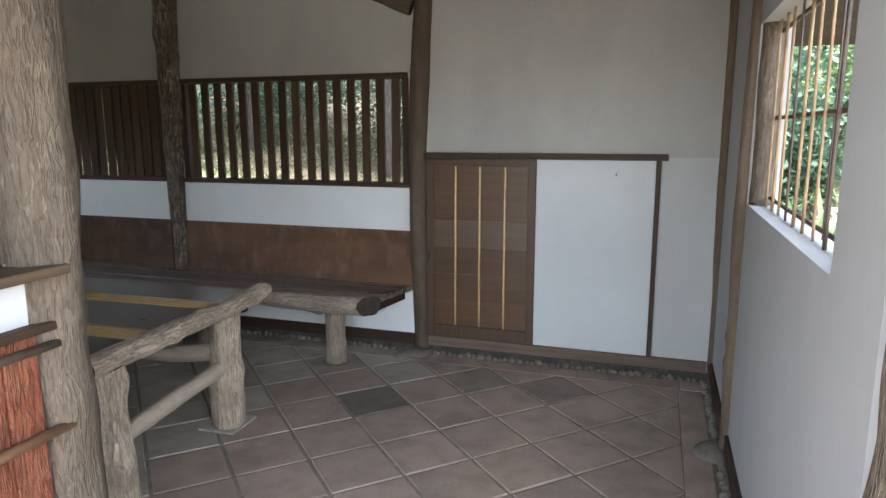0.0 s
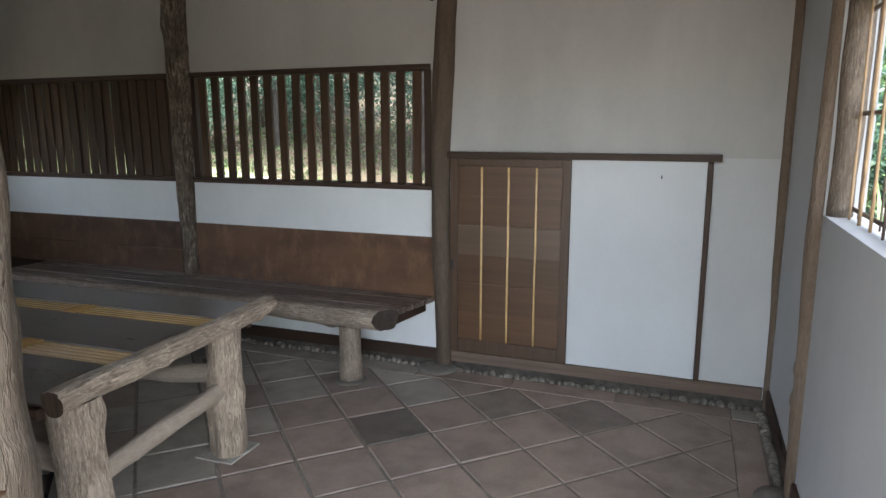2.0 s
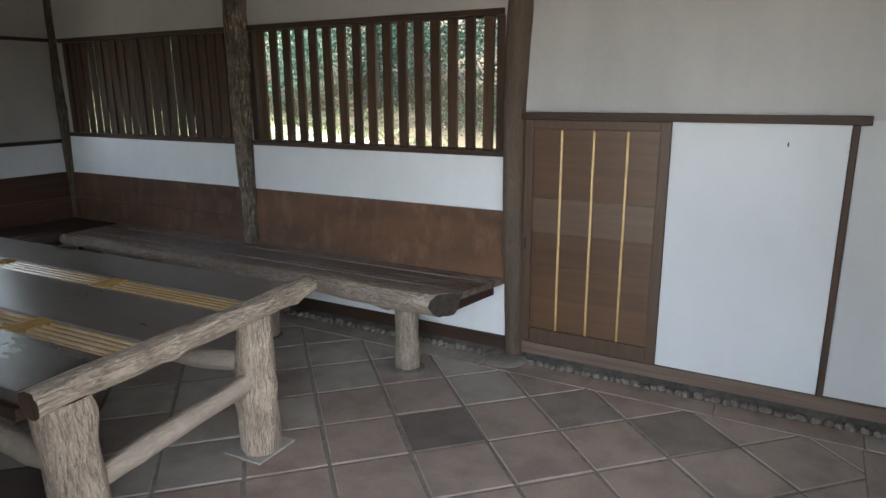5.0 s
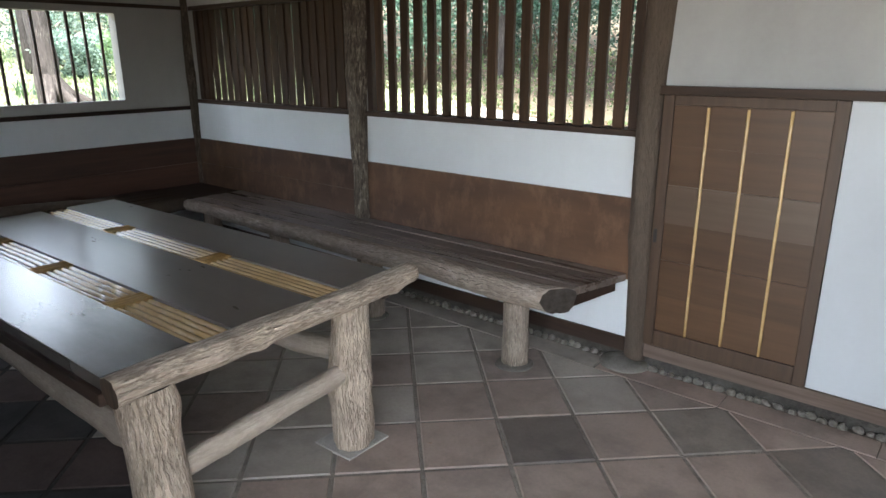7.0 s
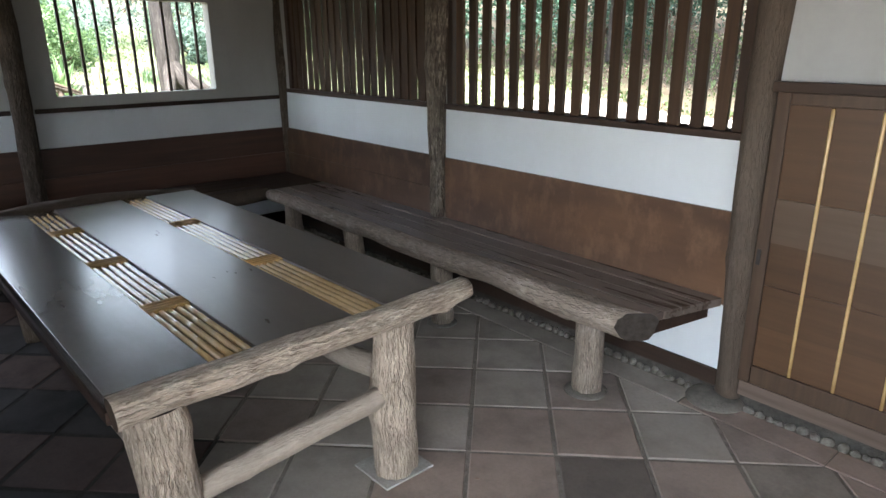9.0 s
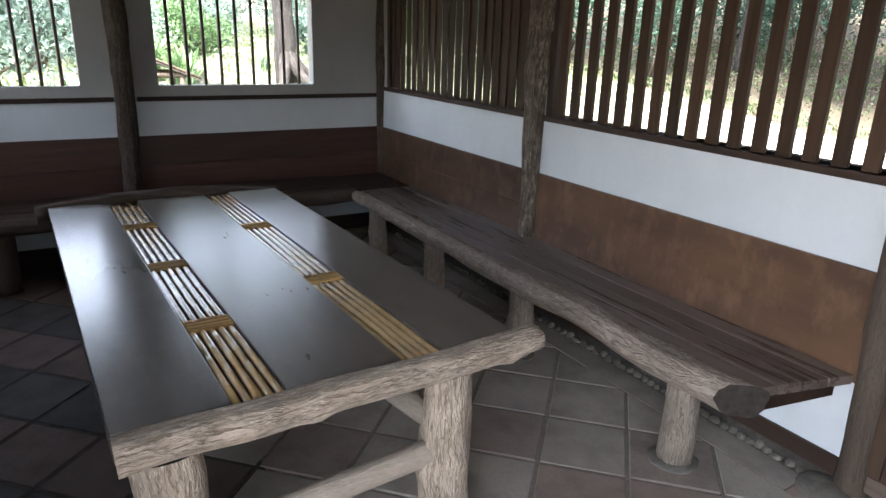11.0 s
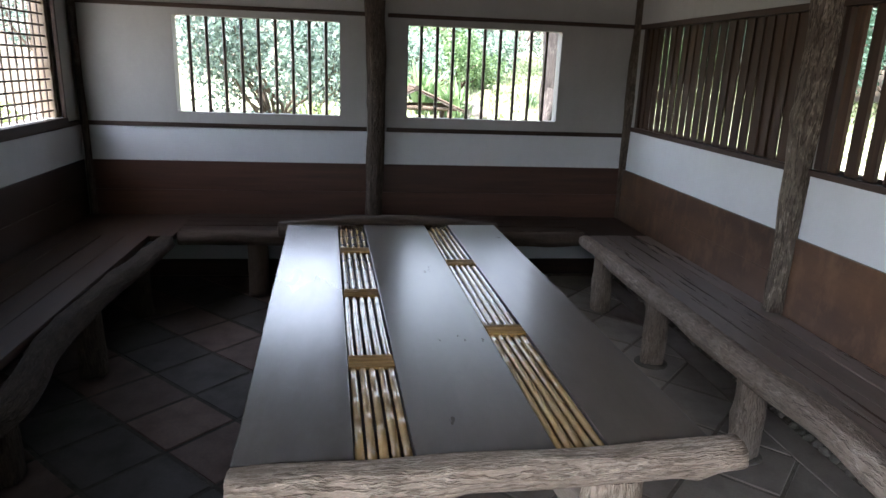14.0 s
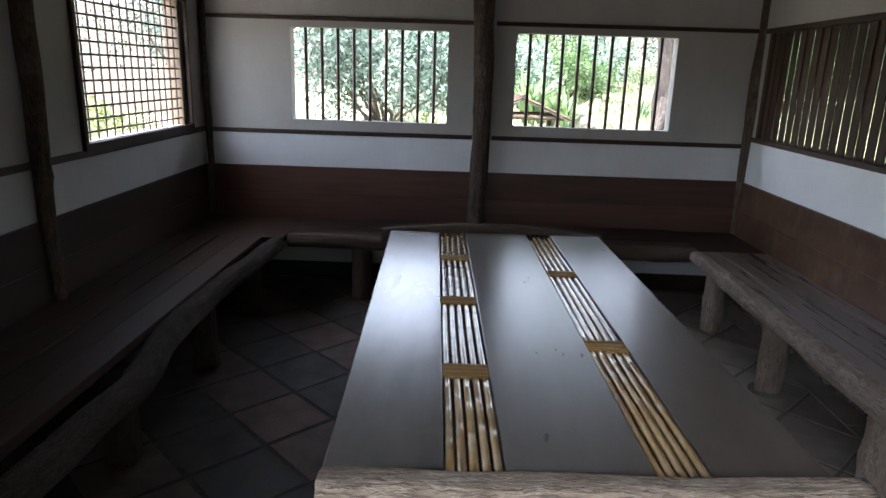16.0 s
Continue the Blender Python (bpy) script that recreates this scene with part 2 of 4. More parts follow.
def tile_mat(name, a, b_, stain, rough=0.5):
    m, n, l, b = material(name, rough - 0.1, 0, 0.5)
    info = n.new("ShaderNodeObjectInfo")
    v = coords(n, l, (1, 1, 1))
    off = n.new("ShaderNodeVectorMath")
    off.operation = "ADD"
    comb = n.new("ShaderNodeCombineXYZ")
    l.new(scalar(n, l, "MULTIPLY", info.outputs["Random"], 40.0), comb.inputs[0])
    l.new(v, off.inputs[0])
    l.new(comb.outputs[0], off.inputs[1])
    big = noise_node(n, l, off.outputs[0], 6, 5)
    fine = noise_node(n, l, off.outputs[0], 70, 4, 0.7)
    c = mixed(n, l, info.outputs["Random"], a, b_)
    blot = noise_node(n, l, off.outputs[0], 2.3, 6, 0.65)
    c = mixed(n, l, ramp(n, l, big, [(0.45, (0, 0, 0)), (0.75, (0.7, 0.7, 0.7))]), c, stain)
    c = mixed(n, l, ramp(n, l, blot, [(0.52, (0, 0, 0)), (0.64, (0.55, 0.55, 0.55))]), c, stain)
    c = mixed(n, l, ramp(n, l, fine, [(0.4, (0, 0, 0)), (0.75, (0.35, 0.35, 0.35))]), c, stain)
    l.new(c, b.inputs["Base Color"])
    l.new(scalar(n, l, "ADD", scalar(n, l, "MULTIPLY", big, 0.35), rough - 0.12), b.inputs["Roughness"])
    bump(n, l, b, scalar(n, l, "ADD", fine, scalar(n, l, "MULTIPLY", big, 2.0)), 0.4, 0.002)
    return m


M_TILE = tile_mat("brown_tile", (0.38, 0.285, 0.228), (0.32, 0.245, 0.198), (0.18, 0.142, 0.12))
M_TILEG = tile_mat("grey_tile", (0.42, 0.365, 0.305), (0.345, 0.30, 0.25), (0.21, 0.182, 0.153))
M_TILED = tile_mat("dark_tile", (0.18, 0.148, 0.123), (0.15, 0.122, 0.10), (0.075, 0.062, 0.053))
# Inner tiles: grey and red mix, darkened further to hold the corner's shade.
M_TILEN = tile_mat("shaded_dark_tile", (0.07, 0.064, 0.057), (0.055, 0.05, 0.045), (0.03, 0.027, 0.024), 0.72)
M_TILEB = tile_mat("shaded_red_tile", (0.145, 0.094, 0.073), (0.11, 0.076, 0.062), (0.05, 0.037, 0.031), 0.72)
M_TILEK = tile_mat("blackish_tile", (0.26, 0.208, 0.165), (0.22, 0.175, 0.138), (0.09, 0.073, 0.06))
M_TILEX = tile_mat("patterned_tile", (0.27, 0.228, 0.186), (0.24, 0.20, 0.163), (0.11, 0.092, 0.076))
M_TILER = tile_mat("red_tile", (0.33, 0.262, 0.218), (0.28, 0.225, 0.187), (0.15, 0.122, 0.103))


def ground_mat(name, a, b_, c_, s1=0.6, s2=9.0, s3=60.0):
    m, n, l, b = material(name, 0.95, 0, 0.15)
    v = coords(n, l, (1, 1, 1))
    big, mid, fine = noise_node(n, l, v, s1, 4), noise_node(n, l, v, s2, 5, 0.7), noise_node(n, l, v, s3, 4, 0.7)
    c = ramp(n, l, mid, [(0.35, a), (0.5, b_), (0.68, c_)])
    c = mixed(n, l, ramp(n, l, big, [(0.4, (0, 0, 0)), (0.65, (1, 1, 1))]), c, ramp(n, l, fine, [(0.35, a), (0.65, b_)]))
    l.new(c, b.inputs["Base Color"])
    bump(n, l, b, scalar(n, l, "ADD", fine, mid), 0.6, 0.01)
    return m


M_CEMENT = ground_mat("cement", (0.12, 0.108, 0.092), (0.18, 0.162, 0.138), (0.23, 0.21, 0.18), 2.5, 18, 120)
M_JOINT = ground_mat("joint_cement", (0.165, 0.143, 0.12), (0.24, 0.21, 0.177), (0.31, 0.272, 0.23), 2.5, 18, 120)
# Dark cement stands for shade in inner joints and under the sill beam.
M_JOINTD = ground_mat("shade_dark_cement", (0.045, 0.04, 0.035), (0.075, 0.068, 0.06), (0.11, 0.10, 0.088), 2.5, 18, 120)
M_PAD = ground_mat("pale_pad_cement", (0.32, 0.30, 0.265), (0.42, 0.39, 0.345), (0.50, 0.47, 0.42), 2.5, 18, 120)
M_STONE = ground_mat("foundation_stone", (0.12, 0.105, 0.087), (0.21, 0.19, 0.16), (0.31, 0.285, 0.245), 4, 25, 90)
M_GROUND = ground_mat("leaf_litter_ground", (0.07, 0.055, 0.038), (0.12, 0.098, 0.07), (0.08, 0.10, 0.05), 0.35, 5, 30)
# Wooded bank ground, darkened to hold the shade under its trees.
M_BANKN = ground_mat("wooded_bank", (0.045, 0.036, 0.026), (0.095, 0.075, 0.056), (0.05, 0.068, 0.036), 0.5, 6, 35)
M_BANKW = ground_mat("grassy_bank", (0.14, 0.165, 0.095), (0.235, 0.25, 0.165), (0.33, 0.295, 0.235), 0.5, 4, 30)
M_PATH = ground_mat("pale_gravel", (0.32, 0.29, 0.255), (0.44, 0.41, 0.365), (0.52, 0.49, 0.445), 1.0, 14, 90)


def leaf_mat(name, a, b_, rough=0.5):
    m, n, l, b = material(name, rough, 0, 0.5)
    g = n.new("ShaderNodeNewGeometry")
    c = ramp(n, l, g.outputs["Random Per Island"], [(0.0, a), (0.7, b_), (1.0, tuple(min(1, 1.5 * k) for k in b_))])
    l.new(c, b.inputs["Base Color"])
    tr = n.new("ShaderNodeBsdfTranslucent")
    l.new(c, tr.inputs[0])
    mx = n.new("ShaderNodeMixShader")
    mx.inputs[0].default_value = 0.35
    l.new(b.outputs[0], mx.inputs[1])
    l.new(tr.outputs[0], mx.inputs[2])
    l.new(mx.outputs[0], n["Material Output"].inputs[0])
    return m


M_LEAF = leaf_mat("dark_glossy_leaf", (0.018, 0.048, 0.030), (0.065, 0.125, 0.085))
M_LEAFP = leaf_mat("pale_glossy_leaf", (0.015, 0.028, 0.020), (0.13, 0.19, 0.155), 0.4)
M_LEAFQ = leaf_mat("pale_turquoise_leaf", (0.07, 0.12, 0.085), (0.27, 0.36, 0.30), 0.4)
M_LEAFB = leaf_mat("bright_leaf", (0.06, 0.12, 0.045), (0.17, 0.26, 0.12))
M_LEAFY = leaf_mat("yellow_green_leaf", (0.12, 0.18, 0.06), (0.26, 0.32, 0.13))
M_GRASS = leaf_mat("grass_blade", (0.05, 0.085, 0.03), (0.13, 0.17, 0.07), 0.6)
M_LITTER = leaf_mat("fallen_leaf", (0.12, 0.075, 0.055), (0.27, 0.185, 0.14), 0.7)
M_GRASSP = leaf_mat("pale_grass_blade", (0.14, 0.20, 0.08), (0.32, 0.37, 0.20), 0.6)
M_BLACK, _n, _l, _b = material("black_metal", 0.5, 0.0)
_b.inputs["Base Color"].default_value = (0.015, 0.013, 0.012, 1)
M_PALE = wood("pale_weathered_wood", (0.36, 0.29, 0.21), (0.20, 0.155, 0.11), 2, 0.7, 0.3)
M_CAP = wood("cap_wood", (0.17, 0.115, 0.075), (0.07, 0.047, 0.03), 1, 0.6, 0.3)
M_ROOFB = wood("grey_roof_board", (0.12, 0.10, 0.085), (0.05, 0.042, 0.036), 0, 0.85, 0.2)

# ---- makers ----


def thing(name, loc, label, category, group="", kind=""):
    ob = new(name)
    ob.location = loc
    ob.empty_display_size = 0.1
    return tagged(ob, label, category, group, kind)


def base_of(parent):
    v = Vector((0, 0, 0))
    while parent:
        v += parent.location
        parent = parent.parent
    return v


def part(name, bm, mats, parent, label="", kind="", smooth=False):
    if not isinstance(mats, (list, tuple)):
        mats = [mats]
    me = bpy.data.meshes.new(name)
    if parent:
        bmesh.ops.translate(bm, vec=-base_of(parent), verts=bm.verts)
    bm.to_mesh(me)
    bm.free()
    for m in mats:
        me.materials.append(m)
    if smooth:
        me.shade_smooth()
    ob = new(name, me)
    ob.parent = parent
    return tagged(ob, label, "", "", kind)


def solo(name, bm, mats, label, category, kind="", smooth=False, group=""):
    c = Vector((0, 0, 0))
    if kind != "structure":
        xs, ys, zs = zip(*[v.co for v in bm.verts])
        c = Vector(((min(xs) + max(xs)) / 2, (min(ys) + max(ys)) / 2, min(zs)))
        bmesh.ops.translate(bm, vec=-c, verts=bm.verts)
    ob = part(name, bm, mats, None, "", "", smooth)
    ob.location = c
    return tagged(ob, label, category, group, kind)


def box(bm, x0, x1, y0, y1, z0, z1, mat=0, bevel=0.0):
    r = bmesh.ops.create_cube(bm, size=1.0)
    vs = r["verts"]
    for v in vs:
        v.co = Vector((x0 + (v.co.x + 0.5) * (x1 - x0), y0 + (v.co.y + 0.5) * (y1 - y0), z0 + (v.co.z + 0.5) * (z1 - z0)))
    fs = {f for v in vs for f in v.link_faces}
    for f in fs:
        f.material_index = mat
    if bevel:
        es = list({e for v in vs for e in v.link_edges})
        bmesh.ops.bevel(bm, geom=es, offset=bevel, segments=2, affect="EDGES", profile=0.6)
    return bm


def boxed(x0, x1, y0, y1, z0, z1, bevel=0.0):
    return box(bmesh.new(), x0, x1, y0, y1, z0, z1, 0, bevel)


def smooth_path(pts, step):
    pts = [Vector(p) for p in pts]
    q = [2 * pts[0] - pts[1], *pts, 2 * pts[-1] - pts[-2]]
    out = []
    for i in range(1, len(q) - 2):
        a, b, c, d = q[i - 1:i + 3]
        k = max(1, int((c - b).length / step))
        for j in range(k):
            t = j / k
            out.append(0.5 * ((2 * b) + (c - a) * t + (2 * a - 5 * b + 4 * c - d) * t * t + (3 * b - a - 3 * c + d) * t ** 3))
    out.append(pts[-1])
    return out


def log(pts, r0, r1=None, seed=0, rough=0.10, sides=22, step=0.03, knots=3, flat_top=0.0, bm=None, wander=0.12, skew=0.0):
    """A log along pts with furrowed bark and knots; UV in metres; the ends have material 1."""
    bm = bm or bmesh.new()
    uv = bm.loops.layers.uv.verify()
    r1 = r0 if r1 is None else r1
    line = smooth_path(pts, step)
    rng = random.Random(seed)
    total = sum((b - a).length for a, b in zip(line, line[1:]))
    bumps = [(rng.uniform(0.08, 0.92) * total, rng.uniform(0, 2 * math.pi), rng.uniform(0.25, 0.5)) for _ in range(knots)]
    rings, s = [], 0.0
    up = Vector((0, 0, 1)) if abs((line[-1] - line[0]).normalized().z) < 0.8 else Vector((0, 1, 0))
    for i, p in enumerate(line):
        if i:
            s += (p - line[i - 1]).length
        d = (line[min(i + 1, len(line) - 1)] - line[max(i - 1, 0)]).normalized()
        e1 = d.cross(up).normalized()
        e2 = e1.cross(d).normalized()
        w = Vector((noise.noise((s * 1.5, seed, 0)), noise.noise((s * 1.5, seed, 9)), 0)) * wander * r0
        c = p + e1 * w.x + e2 * w.y
        r = r0 + (r1 - r0) * s / total
        ring = []
        for k in range(sides):
            a = 2 * math.pi * k / sides
            f = noise.noise((math.cos(a) * 4.2 + seed * 7, math.sin(a) * 4.2, s * 2.4)) * rough
            f += noise.noise((math.cos(a) * 1.3, math.sin(a) * 1.3 + seed * 3, s * 5.0)) * rough * 1.2
            for bs, ba, bh in bumps:
                da = (a - ba + math.pi) % (2 * math.pi) - math.pi
                f += bh * 0.6 * math.exp(-((s - bs) / (0.7 * r0)) ** 2 - (da / 0.55) ** 2)
            rr = r * (1 + f)
            y = math.sin(a) * rr
            if flat_top and y > r * flat_top:
                y = r * flat_top
            cut = skew * math.cos(a) * rr * max(0.0, 1 - (total - s) / (3 * r))
            ring.append(bm.verts.new(c + e1 * math.cos(a) * rr + e2 * y - d * cut))
        rings.append((s, ring))
    for (s0, a), (s1, b) in zip(rings, rings[1:]):
        for k in range(sides):
            j = (k + 1) % sides
            f = bm.faces.new((a[k], a[j], b[j], b[k]))
            f.smooth = True
            u0, u1 = k / sides * 6.28 * r0, (k + 1) / sides * 6.28 * r0
            for lp, t in zip(f.loops, ((u0, s0), (u1, s0), (u1, s1), (u0, s1))):
                lp[uv].uv = t
    for ring, flip in ((rings[0][1], True), (rings[-1][1], False)):
        c = sum((v.co for v in ring), Vector()) / sides
        inner = [bm.verts.new(c + (v.co - c) * 0.86) for v in ring]
        for k in range(sides):
            j = (k + 1) % sides
            q = (ring[k], inner[k], inner[j], ring[j])
            bm.faces.new(q if not flip else q[::-1]).material_index = 1
        bm.faces.new(inner if not flip else inner[::-1]).material_index = 1
    bmesh.ops.recalc_face_normals(bm, faces=bm.faces)
    return bm


def cane(a, b, r, seed=0, node=0.24, sides=10, bm=None):
    """A bamboo cane with swollen nodes."""
    bm = bm or bmesh.new()
    uv = bm.loops.layers.uv.verify()
    a, b = Vector(a), Vector(b)
    L, d = (b - a).length, (b - a).normalized()
    up = Vector((0, 0, 1)) if abs(d.z) < 0.8 else Vector((0, 1, 0))
    e1 = d.cross(up).normalized()
    e2 = e1.cross(d)
    rng = random.Random(seed)
    cuts, t = [(0, r)], rng.uniform(0.1, 1) * node
    while t < L - 0.02:
        cuts += [(t - 0.022, r), (t - 0.008, r), (t - 0.002, r * 1.09), (t, r * 1.03), (t + 0.004, r * 1.08), (t + 0.010, r * 0.985), (t + 0.024, r)]
        t += node * rng.uniform(0.8, 1.2)
    cuts += [(L, r)]
    cuts = sorted({c[0]: c for c in cuts if 0 <= c[0] <= L}.values())
    bend = rng.uniform(-0.15, 0.15) * r
    rings = [(s, [bm.verts.new(a + d * s + e1 * (math.cos(6.2832 * k / sides) * q + bend * math.sin(s * 6)) + e2 * math.sin(6.2832 * k / sides) * q) for k in range(sides)]) for s, q in cuts]
    for (s0, p), (s1, q) in zip(rings, rings[1:]):
        for k in range(sides):
            j = (k + 1) % sides
            f = bm.faces.new((p[k], p[j], q[j], q[k]))
            f.smooth = True
            for lp, w in zip(f.loops, ((k * 0.01, s0), (k * 0.01 + 0.01, s0), (k * 0.01 + 0.01, s1), (k * 0.01, s1))):
                lp[uv].uv = w
    bm.faces.new(rings[0][1][::-1]), bm.faces.new(rings[-1][1])
    bmesh.ops.recalc_face_normals(bm, faces=bm.faces)
    return bm


def pebble(bm, x, y, z, sx, sy, sz, rng):
    r = bmesh.ops.create_icosphere(bm, subdivisions=3 if sx > 0.05 else 2, radius=1.0)
    a = rng.uniform(0, 3.14)
    o = rng.uniform(0, 50)
    for v in r["verts"]:
        k = 1 + (0.05 if 0.05 < sx < 0.13 else 0.18) * noise.noise(v.co * 1.3 + Vector((o, 0, 0)))
        p = Vector((v.co.x * sx, v.co.y * sy, v.co.z * sz)) * k
        v.co = Vector((x + p.x * math.cos(a) - p.y * math.sin(a), y + p.x * math.sin(a) + p.y * math.cos(a), z + p.z))
        for f in v.link_faces:
            f.smooth = True
    return bm


# ---- walls, ceiling, floor slab ----

def wall_with_holes(name, axis, at, thick, u0, u1, z0, z1, holes, mats, label, split=None):
    """A wall across axis (0: x, 1: y) from at to at + thick, with holes (u0, u1, z0, z1); above split it has material 0, below 1."""
    bm = bmesh.new()
    us = sorted({u0, u1, *[h[0] for h in holes], *[h[1] for h in holes]})
    zs = sorted({z0, z1, *[h[2] for h in holes], *[h[3] for h in holes], *([split] if split else [])})
    for i, (a, b) in enumerate(zip(us, us[1:])):
        runs = []
        for c, d in zip(zs, zs[1:]):
            if any(h[0] <= a and b <= h[1] and h[2] <= c and d <= h[3] for h in holes):
                continue
            m = 0 if not split or c >= split else 1
            if runs and runs[-1][1] == c and runs[-1][2] == m:
                runs[-1][1] = d
            else:
                runs.append([c, d, m])
        for c, d, m in runs:
            lo, hi = sorted((at, at + thick))
            if axis == 0:
                box(bm, lo, hi, a, b, c, d, m)
            else:
                box(bm, a, b, lo, hi, c, d, m)
    return solo(name, bm, mats, label, "wall", "structure")


WALL_TOP = 2.72
wall_with_holes("wall_north", 1, GY, 0.12, -4.74, -0.905, 0.0, WALL_TOP, [(-4.50, -2.80, 1.08, 1.72), (-2.66, -0.98, 1.08, 1.72)], [M_UP, M_LOW], "plastered north wall, grey above and white below, with two slatted openings", 1.076)
# Below 1.255 the lighter copy puts the entrance daylight into the wall's colour.
wall_with_holes("wall_north", 1, GY, 0.12, -0.905, 0.95, 0.0, WALL_TOP, [], [M_UPNE, M_WSIDE], "plain greyish-white plastered north wall around a low sliding door", 1.255)
wall_with_holes("wall_west", 0, WX, -0.10, 4.65, 8.39, 0.0, WALL_TOP, [(5.37, 6.40, 1.095, 1.685), (6.84, 7.87, 1.095, 1.685)], [M_UP, M_LOW], "plastered west wall with two barred windows above the bench", 1.0)
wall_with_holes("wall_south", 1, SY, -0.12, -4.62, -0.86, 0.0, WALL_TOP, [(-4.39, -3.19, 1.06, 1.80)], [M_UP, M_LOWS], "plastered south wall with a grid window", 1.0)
wall_with_holes("wall_east", 0, EX, 0.12, 5.72, 8.39, 0.0, WALL_TOP, [(6.05, 7.44, 1.11, 1.80)], [M_UPE], "plastered east wall with a bamboo-barred window")
# Added strip, out of view: keeps sky light off the upper north wall.
solo("added_strip_south", boxed(-0.86, 0.95, 5.66, 5.74, 1.98, WALL_TOP), [M_UP], "narrow unseen plaster strip added over the entrance to limit light", "wall", "structure")
# Added wall, out of view: blocks side light from reaching the south bench.
solo("added_wall_side", boxed(-0.93, -0.872, 4.77, 5.50, 1.101, WALL_TOP), [M_UP], "unseen plaster wall added above the low side wall, blocking light", "wall", "structure")
solo("ceiling", boxed(-4.9, 1.1, 4.5, 8.7, WALL_TOP, WALL_TOP + 0.06), [M_DARK[0]], "dark boarded ceiling under the roof", "ceiling", "structure")
slab = solo("floor", boxed(-4.9, 1.2, 3.6, 8.7, -0.20, -0.0045), [M_JOINT], "grey cement bed with tile joints", "floor", "structure")


def roof_plane(name, pts):
    bm = bmesh.new()
    lo = [bm.verts.new(p) for p in pts]
    hi = [bm.verts.new(Vector(p) + Vector((0, 0, 0.10))) for p in pts]
    bm.faces.new(lo[::-1]), bm.faces.new(hi)
    for k in range(4):
        bm.faces.new((lo[k], lo[(k + 1) % 4], hi[(k + 1) % 4], hi[k]))
    bmesh.ops.recalc_face_normals(bm, faces=bm.faces)
    return solo(name, bm, [M_ROOFB], "weathered board eave, assumed and sized to hold back sky light", "roof", "structure")


# Assumed eaves: their heights and overhangs set how much sky light gets in.
ZI, ZO = 2.80, 2.30
roof_plane("roof_north", [(-4.9, 8.4, ZI), (1.1, 8.4, ZI), (1.9, 9.8, 1.97), (-5.7, 9.8, 1.97)])
roof_plane("roof_south", [(-4.9, 4.8, ZI), (1.1, 4.8, ZI), (1.5, 4.35, 2.05), (-5.3, 4.35, 2.60)])
roof_plane("roof_west", [(-4.7, 4.8, ZI), (-4.7, 8.4, ZI), (-5.7, 9.3, ZO), (-5.3, 4.35, 2.60)])
roof_plane("roof_east", [(0.9, 4.8, ZI), (0.9, 8.4, ZI), (1.45, 9.3, 2.66), (1.45, 4.35, 2.66)])
solo("roof_top", boxed(-5.0, 1.2, 4.4, 8.8, 2.81, 2.95), [M_ROOFB], "flat roof deck above the ceiling", "roof", "structure")

# ---- posts ----


def post(name, x, y, line, mat, label, seed=1, knots=5, rough=0.12):
    """A log post; line gives rows of height, offset along x, offset along y and radius."""
    zs, rs = [q[0] for q in line], [q[3] for q in line]
    bm = log([(x + a, y + b, z) for z, a, b, r in line], rs[0], rs[-1], seed, rough, 26, 0.025, knots)
    for v in bm.verts:
        k = np.interp(v.co.z, zs, rs) / (rs[0] + (rs[-1] - rs[0]) * (v.co.z - zs[0]) / (zs[-1] - zs[0]))
        cx, cy = x + np.interp(v.co.z, zs, [q[1] for q in line]), y + np.interp(v.co.z, zs, [q[2] for q in line])
        v.co.x, v.co.y = cx + (v.co.x - cx) * k, cy + (v.co.y - cy) * k
    return solo(name, bm, [mat, M_END], label, "post")


T = WALL_TOP
post("log_post", -0.908, 5.738, [(0, 0.0, 0, 0.083), (0.6, 0.0, 0, 0.083), (1.2, 0.002, 0, 0.090), (1.7, -0.002, 0, 0.097), (T, 0.0, 0, 0.09)], M_BARKP, "thick pale rough-barked log post at the open entrance", 3)
post("log_post", 0.895, 5.60, [(0, 0, 0, 0.10), (0.9, 0, 0, 0.093), (1.4, 0.012, 0, 0.09), (T, 0.03, 0, 0.085)], M_BARKP, "thick pale knotty log post ending the east wall", 4)
post("log_post", -0.905, 8.385, [(0.03, 0.005, 0, 0.05), (0.2, 0, 0, 0.046), (0.52, -0.009, 0, 0.05), (0.86, -0.018, 0, 0.053), (1.19, -0.017, 0, 0.055), (1.51, -0.008, 0, 0.058), (1.72, 0.002, 0, 0.060), (2.1, 0.021, 0, 0.056), (T, 0.03, 0, 0.055)], M_BARKM, "bent brown log post between lattice window and sliding door", 15, 3, 0.07)
post("log_post", -2.735, 8.385, [(0, 0.012, 0, 0.058), (0.8, 0.010, 0, 0.056), (1.05, 0.006, 0, 0.062), (1.7, 0.012, 0, 0.077), (T, 0.02, 0, 0.088)], M_BARKF, "furrowed log post behind the long bench between slatted windows", 6)
post("log_post", -4.60, 6.630, [(0, 0, -0.012, 0.055), (0.8, 0, 0, 0.057), (1.2, 0, 0.008, 0.059), (1.8, 0, -0.012, 0.066), (T, 0, 0, 0.066)], M_BARKD, "dark log post between two barred windows", 7)
post("thin_log_post", -4.598, 8.398, [(0, 0, 0, 0.034), (0.8, 0, 0, 0.040), (1.25, 0.005, 0, 0.052), (1.8, 0, 0, 0.036), (T, 0, 0, 0.04)], M_BARKD, "thin dark log post in the corner behind the benches", 8)
